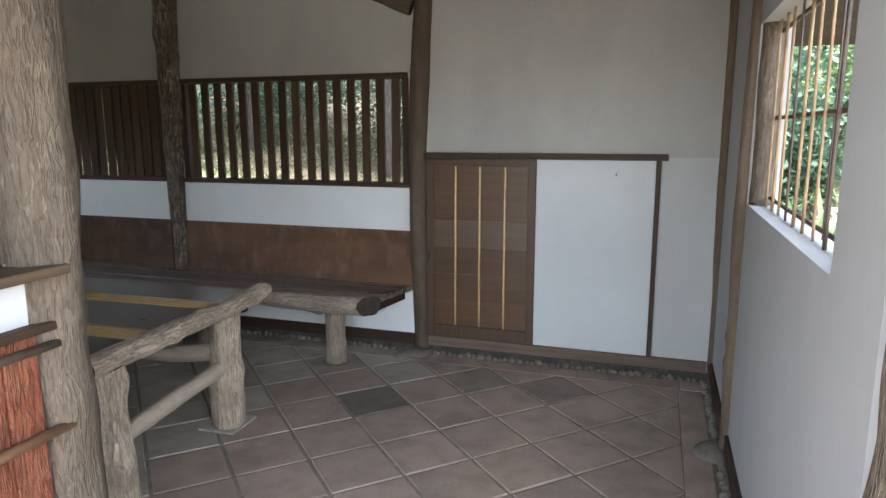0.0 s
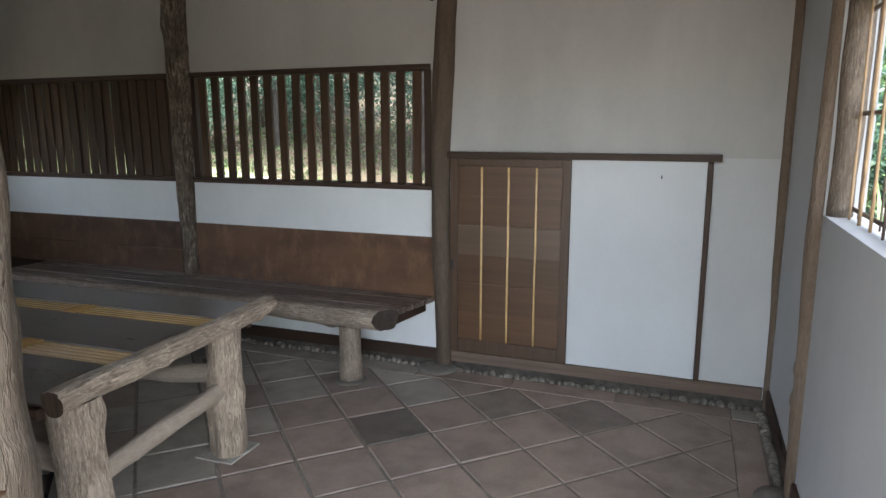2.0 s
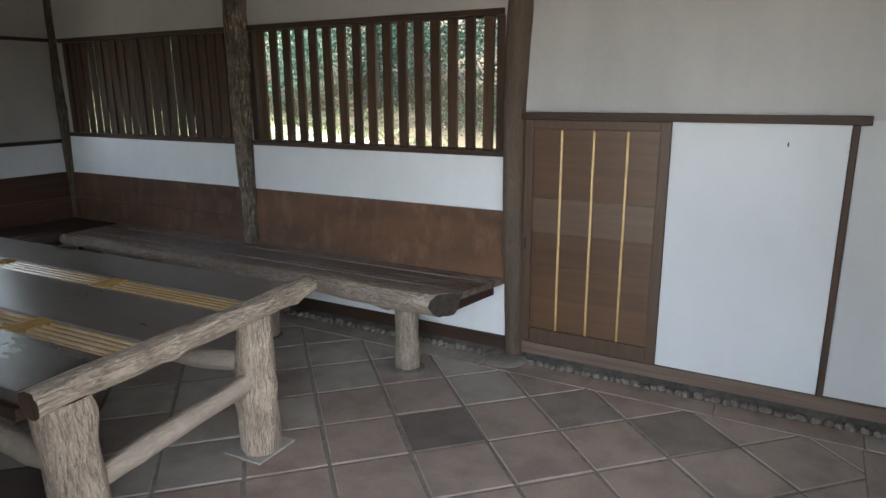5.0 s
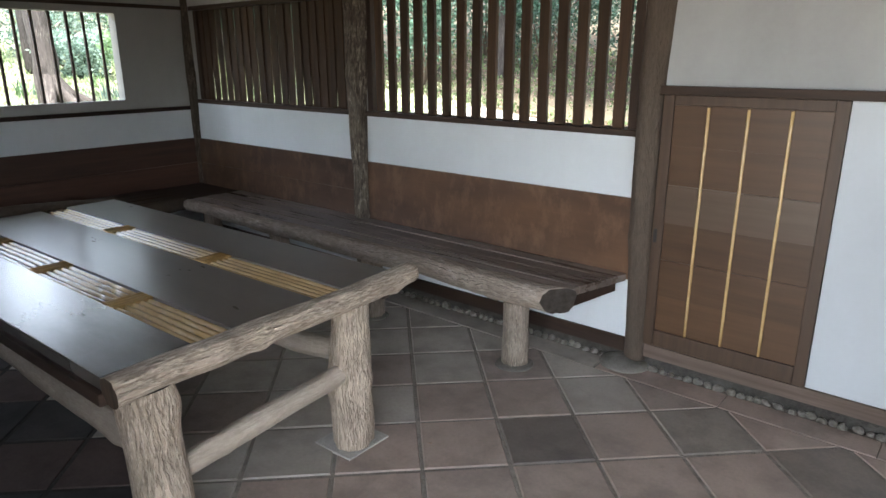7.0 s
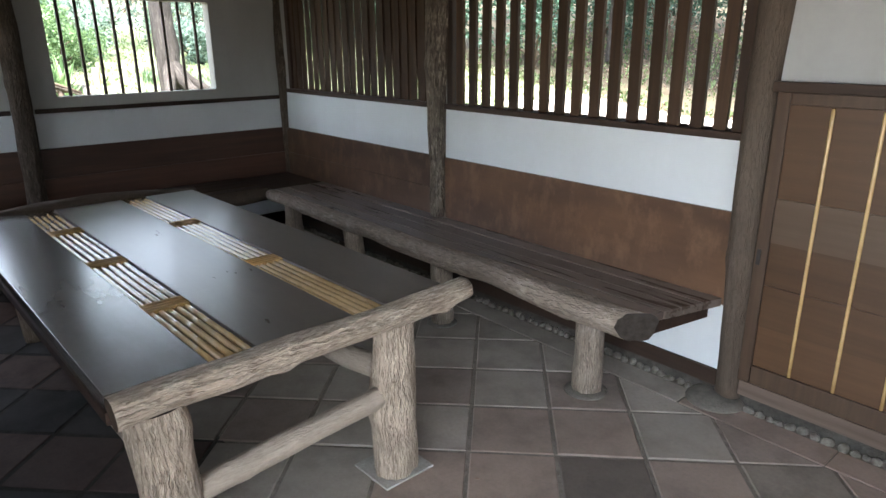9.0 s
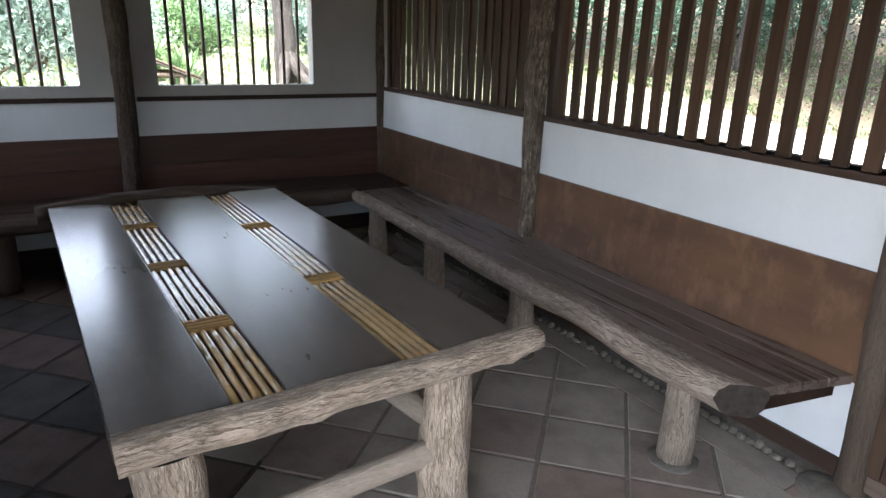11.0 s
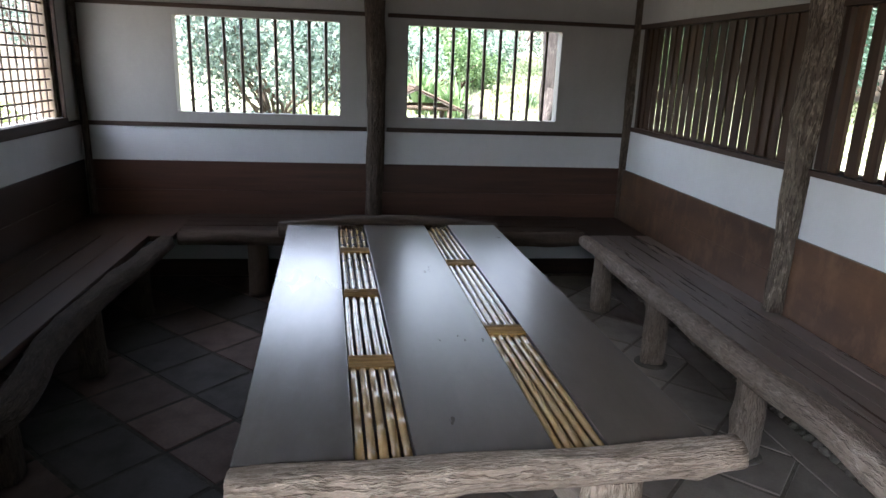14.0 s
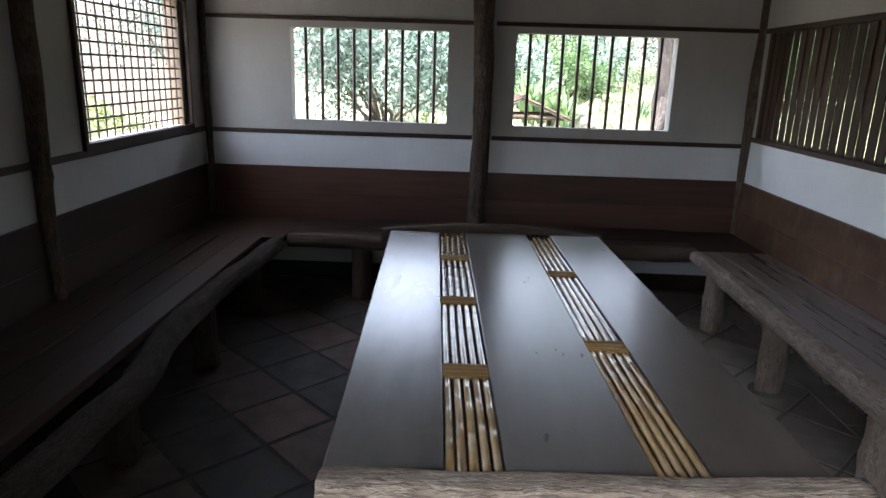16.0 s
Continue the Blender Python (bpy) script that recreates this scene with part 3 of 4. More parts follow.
post("thin_log_post", -4.606, 4.80, [(0, 0, 0.01, 0.022), (0.8, 0, 0.012, 0.021), (1.5, 0, 0, 0.022), (T, 0, 0.01, 0.022)], M_BARKD, "thin crooked dark post in the corner beside the grid window", 9)
post("log_post", -2.81, 4.795, [(0, 0, 0, 0.032), (0.5, -0.01, 0, 0.030), (0.8, 0.008, 0, 0.034), (1.2, 0, 0, 0.040), (1.6, 0, 0, 0.043), (T, 0.02, 0, 0.045)], M_BARKD, "crooked dark log post on the south wall behind the bench", 10)
post("thin_log_post", 0.830, 8.385, [(0, 0.005, 0, 0.028), (0.5, 0, 0, 0.026), (1.0, -0.012, 0, 0.026), (T, -0.014, 0, 0.025)], M_BARKT, "thin brown log post in the corner of two white walls", 11, 5, 0.06)
post("log_post", 0.835, 7.48, [(0, 0, 0, 0.032), (0.6, -0.005, 0, 0.034), (1.0, -0.014, 0, 0.034), (1.47, -0.004, 0, 0.037), (2.0, 0, 0, 0.034), (T, 0, 0, 0.034)], M_BARKT, "knotty brown log post beside the bamboo-barred window", 12, 12, 0.07)
post("log_post", -0.91, 4.82, [(0, 0, 0, 0.08), (T, 0, 0, 0.08)], M_BARKP, "pale log post at the outer end of the low wall", 13)
solo("log_jamb", log([(0.874, 7.43, 1.11), (0.876, 7.425, 1.80)], 0.040, 0.040, 17, 0.1, 20, 0.03, 2), [M_BARKP, M_END], "pale bark-covered log jamb inside the bamboo-barred window opening", "jamb")
brace = log([(-0.94, 8.36, 2.12), (-1.10, 8.34, 2.19), (-1.5, 8.32, 2.42), (-1.9, 8.32, 2.70)], 0.05, 0.05, 21, 0.15)
solo("log_brace", brace, [M_BARKM, M_END], "short curved log brace rising from a post to the ceiling", "beam")

# ---- rails and sills on the walls ----


def trim(name, x0, x1, y0, y1, z0, z1, mat, label="dark wooden rail fixed along the wall", bev=0.004):
    return solo(name, boxed(x0, x1, y0, y1, z0, z1, bev), [mat], label, "trim", "structure")


trim("trim_north_top", -4.54, -2.81, GY - 0.012, GY + 0.10, 1.72, 1.75, M_DARK[0])
trim("trim_north_top", -2.66, -0.985, GY - 0.012, GY + 0.10, 1.72, 1.75, M_DARK[0])
trim("sill_north", -4.54, -2.81, GY - 0.014, GY + 0.10, 1.052, 1.08, M_DARK[0], "dark window sill under the slats")
trim("sill_north", -2.67, -0.965, GY - 0.014, GY + 0.10, 1.052, 1.08, M_DARK[0], "dark window sill under the slats")
for z0, z1 in ((1.727, 1.752), (1.0, 1.028)):
    trim("trim_west", WX - 0.01, WX + 0.016, 4.775, 6.575, z0, z1, M_DARK[1])
    trim("trim_west", WX - 0.01, WX + 0.016, 6.705, 8.366, z0, z1, M_DARK[1])
trim("trim_south", -4.59, -2.82, SY - 0.01, SY + 0.018, 1.0, 1.03, M_DARK[0])
trim("trim_south", -2.80, -0.99, SY - 0.01, SY + 0.018, 1.0, 1.03, M_DARK[0])
trim("baseboard_north", -4.53, -0.955, GY - 0.012, GY + 0.1, 0.045, 0.116, M_DARK[0], "dark sill beam along the wall foot")
trim("baseboard_north", -0.855, 0.80, GY - 0.022, GY + 0.1, 0.054, 0.117, M_SILLW, "weathered brown sill beam under the sliding door")
# Kerb coloured dark so the recess below the beam reads as shade.
solo("wall_kerb", boxed(-4.53, 0.81, GY - 0.004, GY + 0.02, -0.008, 0.05), [M_JOINTD], "cement kerb under the sill beam, coloured dark as a shaded hollow", "kerb", "structure")
trim("baseboard_west", WX - 0.09, WX + 0.015, 4.83, 8.335, -0.003, 0.112, M_DARK[1], "dark sill beam along the wall foot")
trim("baseboard_south", -4.56, -1.0, SY - 0.1, SY + 0.015, -0.003, 0.112, M_DARK[0], "dark sill beam along the wall foot")
trim("baseboard_east", EX - 0.016, EX + 0.1, 5.76, 7.43, 0.045, 0.122, M_DARK[1], "dark brown sill beam along the wall foot")
trim("baseboard_east", EX - 0.016, EX + 0.1, 7.535, 8.35, 0.045, 0.122, M_DARK[1], "dark brown sill beam along the wall foot")

# ---- back panels behind the benches ----


def back_panel(x0, x1, y0, y1, boards, label, mat):
    boards = max(boards, 2)
    p = thing("backrest_panel", ((x0 + x1) / 2, (y0 + y1) / 2, 0.40), label, "panel")
    h = (0.782 - 0.40) / boards
    for k in range(boards):
        part("board", boxed(x0, x1, y0, y1, 0.40 + k * h + 0.0015, 0.40 + (k + 1) * h, 0.002), mat, p)
    return p


solo("backrest_panel", boxed(-2.665, -0.955, GY - 0.014, GY - 0.001, 0.4015, 0.782, 0.002), [M_PLY], "mottled reddish-brown plywood back panel above the long bench", "panel")
back_panel(-4.575, -2.80, GY - 0.014, GY - 0.001, 2, "reddish-brown two-board back panel above the corner of the bench", M_PLYD)
back_panel(WX + 0.001, WX + 0.014, 4.786, 6.59, 2, "dark brown back panel behind the west bench", M_PANELY)
back_panel(WX + 0.001, WX + 0.014, 6.67, 8.372, 2, "dark brown back panel behind the west bench near the corner", M_PANELY)
# South panels use a darker panel wood that holds that side's shade.
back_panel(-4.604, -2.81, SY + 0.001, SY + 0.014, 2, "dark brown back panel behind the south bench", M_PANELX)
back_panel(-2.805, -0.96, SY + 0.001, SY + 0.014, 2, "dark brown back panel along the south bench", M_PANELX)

# ---- slatted windows ----


def slat_window(name, x0, x1, n, width, label, closed):
    w = thing(name, ((x0 + x1) / 2, GY + 0.03, 1.08), label, "window", kind="structure")
    fr = bmesh.new()
    jw = 0.045
    box(fr, x0, x0 + jw, GY + 0.0, GY + 0.08, 1.081, 1.719, 0, 0.003)
    box(fr, x1 - jw, x1, GY + 0.0, GY + 0.08, 1.081, 1.719, 0, 0.003)
    part("window_frame", fr, M_DARK[2], w)
    a, b = x0 + jw, x1 - jw
    pitch = (b - a) / n
    rng = random.Random(n)
    for k in range(n):
        c = a + (k + 0.5) * pitch
        d = rng.uniform(-0.002, 0.002)
        thick = 0.008 if closed else 0.020
        q = boxed(c - width / 2 + d, c + width / 2 + d, GY + 0.008, GY + 0.008 + thick, 1.081, 1.719, 0.002)
        lean = rng.uniform(-0.0025, 0.0025)
        for v in q.verts:
            v.co.x += lean * (v.co.z - 1.4) / 0.3
        part("slat", q, M_SLAT, w)
        if closed:
            open_part = k < 13 or k in (16, 18)
            rear = rng.uniform(0.0395, 0.0465) if open_part else rng.uniform(0.043, 0.050)
            o, lean = pitch * 0.5 + rng.uniform(-0.002, 0.002), rng.uniform(-0.006, 0.001)
            for off in ([-pitch, 0.0] if k == 0 else [0.0]):
                x2, x3 = max(a + 0.001, c + off + o - rear / 2), min(b - 0.001, c + off + o + rear / 2)
                q = boxed(x2, x3, GY + 0.0185, GY + 0.0265, 1.081, 1.719, 0.002)
                for v in q.verts:
                    v.co.x = min(b - 0.001, max(a + 0.001, v.co.x + lean * (v.co.z - 1.2) / 0.5))
                part("rear_slat", q, M_SLAT, w)
    return w


slat_window("window_1", -2.66, -0.98, 16, 0.052, "dark slatted lattice window with open gaps above the long bench", False)
slat_window("window_2", -4.50, -2.80, 20, 0.047, "dark slatted window with overlapping slats nearly shut", True)


def bar_window(name, y0, y1, z0, z1, label):
    w = thing(name, (WX - 0.05, (y0 + y1) / 2, z0), label, "window", kind="structure")
    n = 9
    for k in range(n):
        c = y0 + (k + 0.85) * (y1 - y0) / (n + 0.7)
        part("bar", cane((WX - 0.05, c, z0 + 0.001), (WX - 0.05, c, z1 - 0.001), 0.0112, k, 0.3, 8), M_BAMBOOD, w)
    for cy, cz, sy, sz in ((y0, z0, 1, 1), (y1, z0, -1, 1), (y0, z1, 1, -1), (y1, z1, -1, -1)):
        f = bmesh.new()
        r = 0.014
        arc = [(cy + sy * r * (1 - math.sin(a)), cz + sz * r * (1 - math.cos(a))) for a in np.linspace(0, math.pi / 2, 6)]
        rows = [[f.verts.new((x, p, q)) for p, q in [(cy, cz), *arc]] for x in (WX - 0.001, WX - 0.099)]
        f.faces.new(rows[0]), f.faces.new(rows[1][::-1])
        for k in range(len(rows[0])):
            q = (k + 1) % len(rows[0])
            f.faces.new((rows[0][k], rows[0][q], rows[1][q], rows[1][k]))
        bmesh.ops.recalc_face_normals(f, faces=f.faces)
        part("plaster_corner", f, M_UP, w)
    return w


bar_window("window_3", 6.84, 7.87, 1.095, 1.685, "rounded wall opening with nine dark upright bamboo bars")
bar_window("window_4", 5.37, 6.40, 1.095, 1.685, "rounded wall opening with dark upright bamboo bars before a bush")


def grid_window(name, x0, x1, z0, z1):
    w = thing(name, ((x0 + x1) / 2, SY, z0), "grid of thin dark sticks in a dark-framed window of the south wall", "window", kind="structure")
    f = bmesh.new()
    box(f, x0 - 0.03, x1 + 0.03, SY - 0.02, SY + 0.02, z0 - 0.045, z0, 0, 0.003)
    box(f, x0 - 0.03, x1 + 0.03, SY - 0.02, SY + 0.02, z1, z1 + 0.03, 0, 0.003)
    box(f, x0 - 0.016, x0, SY - 0.02, SY + 0.02, z0, z1, 0, 0.003)
    box(f, x1, x1 + 0.03, SY - 0.02, SY + 0.02, z0, z1, 0, 0.003)
    part("window_frame", f, M_DARK[0], w)
    part("jamb", boxed(x0 + 0.001, x0 + 0.03, SY - 0.11, SY - 0.022, z0, z1, 0.003), M_PALE, w, "pale timber jamb")
    for k in range(15):
        c = x0 + (k + 0.7) * (x1 - x0) / 15.4
        part("upright", cane((c, SY - 0.05, z0), (c, SY - 0.05, z1), 0.0055, k + 60, 0.2, 7), M_BAMBOOD, w)
    for k in range(12):
        c = z0 + (k + 0.7) * (z1 - z0) / 12.4
        part("crossbar", cane((x0, SY - 0.038, c), (x1, SY - 0.038, c), 0.006, k + 90, 0.2, 7), M_BAMBOOD, w)
    return w


grid_window("window_5", -4.39, -3.19, 1.06, 1.80)


def east_window():
    y0, y1, z0, z1, x = 6.05, 7.44, 1.11, 1.80, EX + 0.055
    w = thing("window_6", (x, (y0 + y1) / 2, z0), "wall opening with upright yellow bamboo canes and two crossbars", "window", kind="structure")
    for k in range(10):
        c = y0 + 0.05 + k * 0.137
        part("cane", cane((x, c, z0 + 0.001), (x, c + 0.01 * math.sin(k * 2.1), z1 - 0.001), 0.0042 + 0.0007 * (k % 3), k + 5, 0.26, 9), M_BAMBOOD if k % 4 == 2 else M_BAMBOOW, w)
        if k % 2:
            part("thin_cane", cane((x + 0.03, c + 0.03, z0 + 0.001), (x + 0.03, c + 0.035, z1 - 0.001), 0.003, k + 25, 0.26, 8), M_BAMBOOD, w)
    for z in (1.142, 1.447, 1.765):
        part("crossbar", cane((x + 0.016, y0, z), (x + 0.016, y1, z), 0.0075, int(z * 50), 0.3, 8), M_BAMBOOD, w)
    return w


east_window()

# ---- sliding door and its wall ----
door = thing("door_1", (-0.52, GY - 0.02, 0.12), "low brown wooden sliding door with three thin bamboo strips beside a log post", "door", kind="structure")
DX0, DX1, DZ0, DZ1 = -0.862, -0.188, 0.12, 1.236
fr = bmesh.new()
box(fr, DX0, DX0 + 0.045, GY - 0.024, GY + 0.0, DZ0, DZ1, 0, 0.003)
box(fr, DX1 - 0.045, DX1, GY - 0.024, GY + 0.0, DZ0, DZ1, 0, 0.003)
box(fr, DX0 + 0.046, DX1 - 0.046, GY - 0.022, GY + 0.0, DZ0, DZ0 + 0.075, 0, 0.003)
box(fr, DX0 + 0.046, DX1 - 0.046, GY - 0.022, GY + 0.0, DZ1 - 0.04, DZ1, 0, 0.003)
part("door_frame", fr, M_DFRAME, door)
zs = np.linspace(DZ0 + 0.076, DZ1 - 0.041, 7)
for k, (a, b) in enumerate(zip(zs, zs[1:])):
    part("board", boxed(DX0 + 0.046, DX1 - 0.046, GY - 0.014 - 0.004 * (k % 2), GY - 0.001, a + 0.0003, b, 0.001), M_DOORL if k == 3 else M_DOOR, door)
for k, c in enumerate((-0.676, -0.524, -0.370)):
    part("bamboo_strip", cane((c, GY - 0.021, DZ0 + 0.08), (c, GY - 0.021, DZ1 - 0.045), 0.0065, k + 40, 0.27, 8), M_BAMBOO, door)
part("door_handle", boxed(DX0 + 0.008, DX0 + 0.022, GY - 0.0275, GY - 0.020, 0.605, 0.665, 0.001), M_BLACK, door, "black recessed pull")
trim("lintel", -0.872, 0.535, GY - 0.045, GY - 0.001, 1.238, 1.272, M_DARK[0], "dark lintel rail over door and white panel", 0.003)
trim("stud", 0.474, 0.500, GY - 0.026, GY - 0.001, 0.118, 1.237, M_DARK[2], "thin dark upright framing the white panel")
white = solo("wall_panel", boxed(-0.186, 0.473, GY - 0.010, GY - 0.001, 0.118, 1.237, 0.001), [M_WPANEL], "smooth white panel beside the sliding door", "wall panel", "structure")
hook = bmesh.new()
cane((0.263, GY - 0.012, 1.165), (0.263, GY - 0.025, 1.160), 0.002, 1, 0.2, 6, hook)
cane((0.263, GY - 0.025, 1.160), (0.263, GY - 0.027, 1.150), 0.003, 1, 0.2, 6, hook)
solo("wall_hook", hook, [M_BLACK], "tiny dark metal hook on the white panel", "hook")

# ---- benches ----


def bench(name, ax, a0, a1, front, back, legs, label, seed, sway=0.02, logr=0.05, end=0.0, edge=None, grow=1.1, skew=0.0, short=0.0, woods=None):
    seat, barked = woods or (M_SEAT[ax], M_BARKL)
    """A bench along axis ax from a0 to a1, with its front log at front and its back at the wall."""
    s = 1 if back > front else -1
    P = (lambda u, v, z: (u, v, z)) if ax == 0 else (lambda u, v, z: (v, u, z))
    b = thing(name, P((a0 + a1) / 2, (front + back) / 2, 0), label, "bench")
    rng = random.Random(seed)
    us = np.linspace(a0 - end, a1 + end - short, 9)
    pts = [P(u, front + s * logr * 0.9 + (edge[k] if edge else rng.uniform(-sway, sway) if 0 < k < 8 else 0), 0.434 - logr * 0.9) for k, u in enumerate(us)]
    part("front_log", log(pts, logr, logr * grow, seed, 0.13, 26, 0.025, 9, 0.86, skew=skew), [barked, M_END], b)
    v0 = front + s * logr * 1.6
    n = 4
    w = (back - s * 0.016 - v0) / n
    for k in range(n):
        y0, y1 = sorted((v0 + w * k + s * 0.003, v0 + w * (k + 1) - s * 0.003))
        q = boxed(a0, a1, y0, y1, 0.398, 0.434 + rng.uniform(-0.002, 0.002), 0.004) if ax == 0 else boxed(y0, y1, a0, a1, 0.398, 0.434 + rng.uniform(-0.002, 0.002), 0.004)
        for v in q.verts if short else ():
            if v.co.x > (a0 + a1) / 2:
                v.co.x -= (short + 0.01) * (back - v.co.y) / (back - front)
        part("seat_plank", q, seat, b)
        if short and k == n - 1:
            e = boxed(0, 1, 0, 0.03, 0.352, 0.397, 0.002)
            p0, p1 = Vector((a1 - short + 0.02, front + 0.10, 0)), Vector((a1 - 0.035, back - 0.06, 0))
            d = (p1 - p0).normalized()
            for v in e.verts:
                w = v.co.copy()
                v.co = p0 + (p1 - p0) * w.x + Vector((-d.y, d.x, 0)) * w.y + Vector((0, 0, w.z))
            part("end_batten", e, M_DARK[0], b)
    for k, u in enumerate(legs):
        v = front + s * 0.10
        part("leg", log([P(u, v, 0.012), P(u + 0.004, v, 0.2), P(u, v, 0.385)], 0.061, 0.055, seed + k + 30, 0.13, 20, 0.03, 2), [barked, M_END], b)
    q = boxed(a0, a1 - 0.2, (front + back) / 2 - 0.02, (front + back) / 2 + 0.02, 0.33, 0.39, 0.003) if ax == 0 else boxed((front + back) / 2 - 0.02, (front + back) / 2 + 0.02, a0, a1, 0.33, 0.39, 0.003)
    if ax == 0:
        part("bearer", q, M_DARK[ax], b)
    return b


bench("bench", 0, -4.05, -0.962, 7.915, 8.39, (-1.33, -2.27, -3.1, -3.85), "long plank bench with bark front log along the lattice windows", 50, 0.020, 0.040, grow=1.55, skew=0.8, short=0.11)
# Dark wood and bark here carry the dim corner's shade in their colour.
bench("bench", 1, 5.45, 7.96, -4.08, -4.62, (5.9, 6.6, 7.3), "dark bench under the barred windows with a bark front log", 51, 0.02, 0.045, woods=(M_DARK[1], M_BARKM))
bench("bench", 0, -4.02, -1.05, 5.40, 4.77, (-1.5, -2.3, -3.1, -3.85), "wide plank bench along the south wall, shade-darkened, wavy log edge", 52, 0.045, 0.05, 0.0, (0.05, 0.04, 0.01, 0.0, 0.02, 0.09, 0.08, 0.08, 0.08), woods=(M_DARK[0], M_BARKS))
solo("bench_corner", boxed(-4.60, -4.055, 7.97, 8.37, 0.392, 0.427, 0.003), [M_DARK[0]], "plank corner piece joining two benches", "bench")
solo("bench_corner", boxed(-4.60, -4.03, 4.79, 5.44, 0.392, 0.427, 0.003), [M_DARK[0]], "shade-darkened plank corner piece joining two benches", "bench")
for x, y, r in ((-1.33, 8.015, 0.09), (-2.27, 8.015, 0.08), (-3.1, 8.015, 0.085), (-0.935, 8.355, 0.115), (0.80, 7.50, 0.10)):
    bm = pebble(bmesh.new(), x, y, 0.0, r, r, 0.018 if r < 0.1 else 0.04, random.Random(int(r * 1000)))
    solo("foundation_stone", bm, [M_CEMENT], "flat round grey stone under a log foot", "stone")

rng = random.Random(77)
for x, y in ((-0.55, 7.35), (-0.1, 7.1), (0.2, 7.6), (-0.75, 6.75), (-1.2, 7.25)):
    lf = bmesh.new()
    a = rng.uniform(0, 6.28)
    pts = [(0, 0, 0), (0.006, 0.004, 0.002), (0.014, 0.003, 0.001), (0.019, 0, 0.003), (0.014, -0.003, 0.001), (0.006, -0.004, 0.002)]
    ring = [[lf.verts.new((x + p * math.cos(a) - q * math.sin(a), y + p * math.sin(a) + q * math.cos(a), 0.003 + z + h)) for p, q, z in pts] for h in (0.0, 0.0012)]
    lf.faces.new(ring[0][::-1]), lf.faces.new(ring[1])
    for k in range(6):
        lf.faces.new((ring[0][k], ring[0][(k + 1) % 6], ring[1][(k + 1) % 6], ring[1][k]))
    solo("dry_leaf", lf, [M_LITTER], "tiny dry brown leaf lying on the floor tiles", "leaf")

# ---- table ----
TA = math.atan2(-0.085, -2.16)
TD, TN = Vector((math.cos(TA), math.sin(TA), 0)), Vector((-0.012, 1.0, 0)).normalized()
TO = Vector((-1.405, 6.235, 0))


def tp(u, v, z):
    return TO + TD * u + TN * v + Vector((0, 0, z))


def tbox(u0, u1, v0, v1, z0, z1, bevel=0.003):
    bm = boxed(u0, u1, v0, v1, z0, z1, bevel)
    for q in bm.verts:
        q.co = tp(*q.co)
    bmesh.ops.recalc_face_normals(bm, faces=bm.faces)
    return bm


table = thing("table", tp(1.08, 0.55, 0), "long low dark plank table with inlaid bamboo strips and log legs", "table")
TL = 2.15
for a, b in ((0.0, 0.258), (0.392, 0.712), (0.838, 1.095)):
    part("tabletop_plank", tbox(0.0, TL, a, b, 0.575, 0.615), M_PLANKG if a == 0 else M_PLANK, table, "dark grey lacquered plank")
part("underboard", tbox(0.02, TL - 0.02, 0.02, 1.075, 0.555, 0.574, 0.002), M_DARK[0], table)
part("edge_rail", tbox(0.03, TL, 0.002, 0.035, 0.515, 0.553, 0.006), M_DARK[0], table)
part("edge_rail", tbox(0.04, TL, 1.06, 1.10, 0.50, 0.553, 0.006), M_PANELX, table)
for si, (a, b, ties) in enumerate(((0.258, 0.392, (0.49, 1.08, 1.66)), (0.712, 0.838, (0.70, 1.46)))):
    strip = part("inlay_bed", tbox(0.0, TL, a + 0.002, b - 0.002, 0.575, 0.590, 0.001), M_DARK[0], table)
    n = 5
    for k in range(n):
        v = a + (k + 0.5) * (b - a) / n
        part("bamboo_cane", cane(tp(0.0, v, 0.602), tp(TL, v, 0.602), 0.0110, 10 * si + k, 0.135, 12), M_BAMBOO, strip)
    for t in ties:
        for j in range(7):
            u = t - 0.04 + j * 0.0115
            part("cord_wrap", tbox(u, u + 0.0105, a + 0.001, b - 0.001, 0.604, 0.6175 + 0.001 * (j % 2), 0.004), M_CORD, strip)
endp = [tp(-0.042, v, 0.590 + z) for v, z in ((0.0, -0.008), (0.15, 0.0), (0.35, 0.0), (0.55, 0.006), (0.8, 0.008), (1.0, 0.016), (1.13, 0.026))]
part("end_log", log(endp, 0.046, 0.038, 71, 0.13, 28, 0.02, 6, 0.9), [M_BARK, M_ENDB], table, "bark-covered log edge")
endp = [tp(TL + 0.04, v, 0.585 + z) for v, z in ((-0.05, -0.01), (0.2, 0.015), (0.5, 0.03), (0.8, 0.02), (1.12, -0.01))]
part("end_log", log(endp, 0.042, 0.040, 72, 0.13, 24, 0.03, 5), [M_BARKM, M_END], table, "curved bark-covered log edge")
for k, (p, q, r) in enumerate((((0.0, 0.128, 0.0), (-0.01, 0.10, 0.56), 0.080), ((0.015, 0.856, 0.0), (0.0, 0.852, 0.565), 0.075), ((2.05, 0.20, 0.0), (2.08, 0.16, 0.55), 0.055), ((2.05, 0.90, 0.0), (2.08, 0.92, 0.55), 0.055))):
    part("leg", log([tp(*p), tp(*((Vector(p) + Vector(q)) / 2)), tp(*q)], r * 1.05, r * 0.92, 80 + k, 0.13, 26, 0.02, 3), [M_BARK, M_END], table)
part("stretcher", log([tp(0.0, 0.16, 0.255), tp(0.0, 0.5, 0.288), tp(0.0, 0.85, 0.312)], 0.036, 0.037, 91, 0.06, 20, 0.03, 2), [M_SMOOTH, M_END], table, "smooth debarked log")
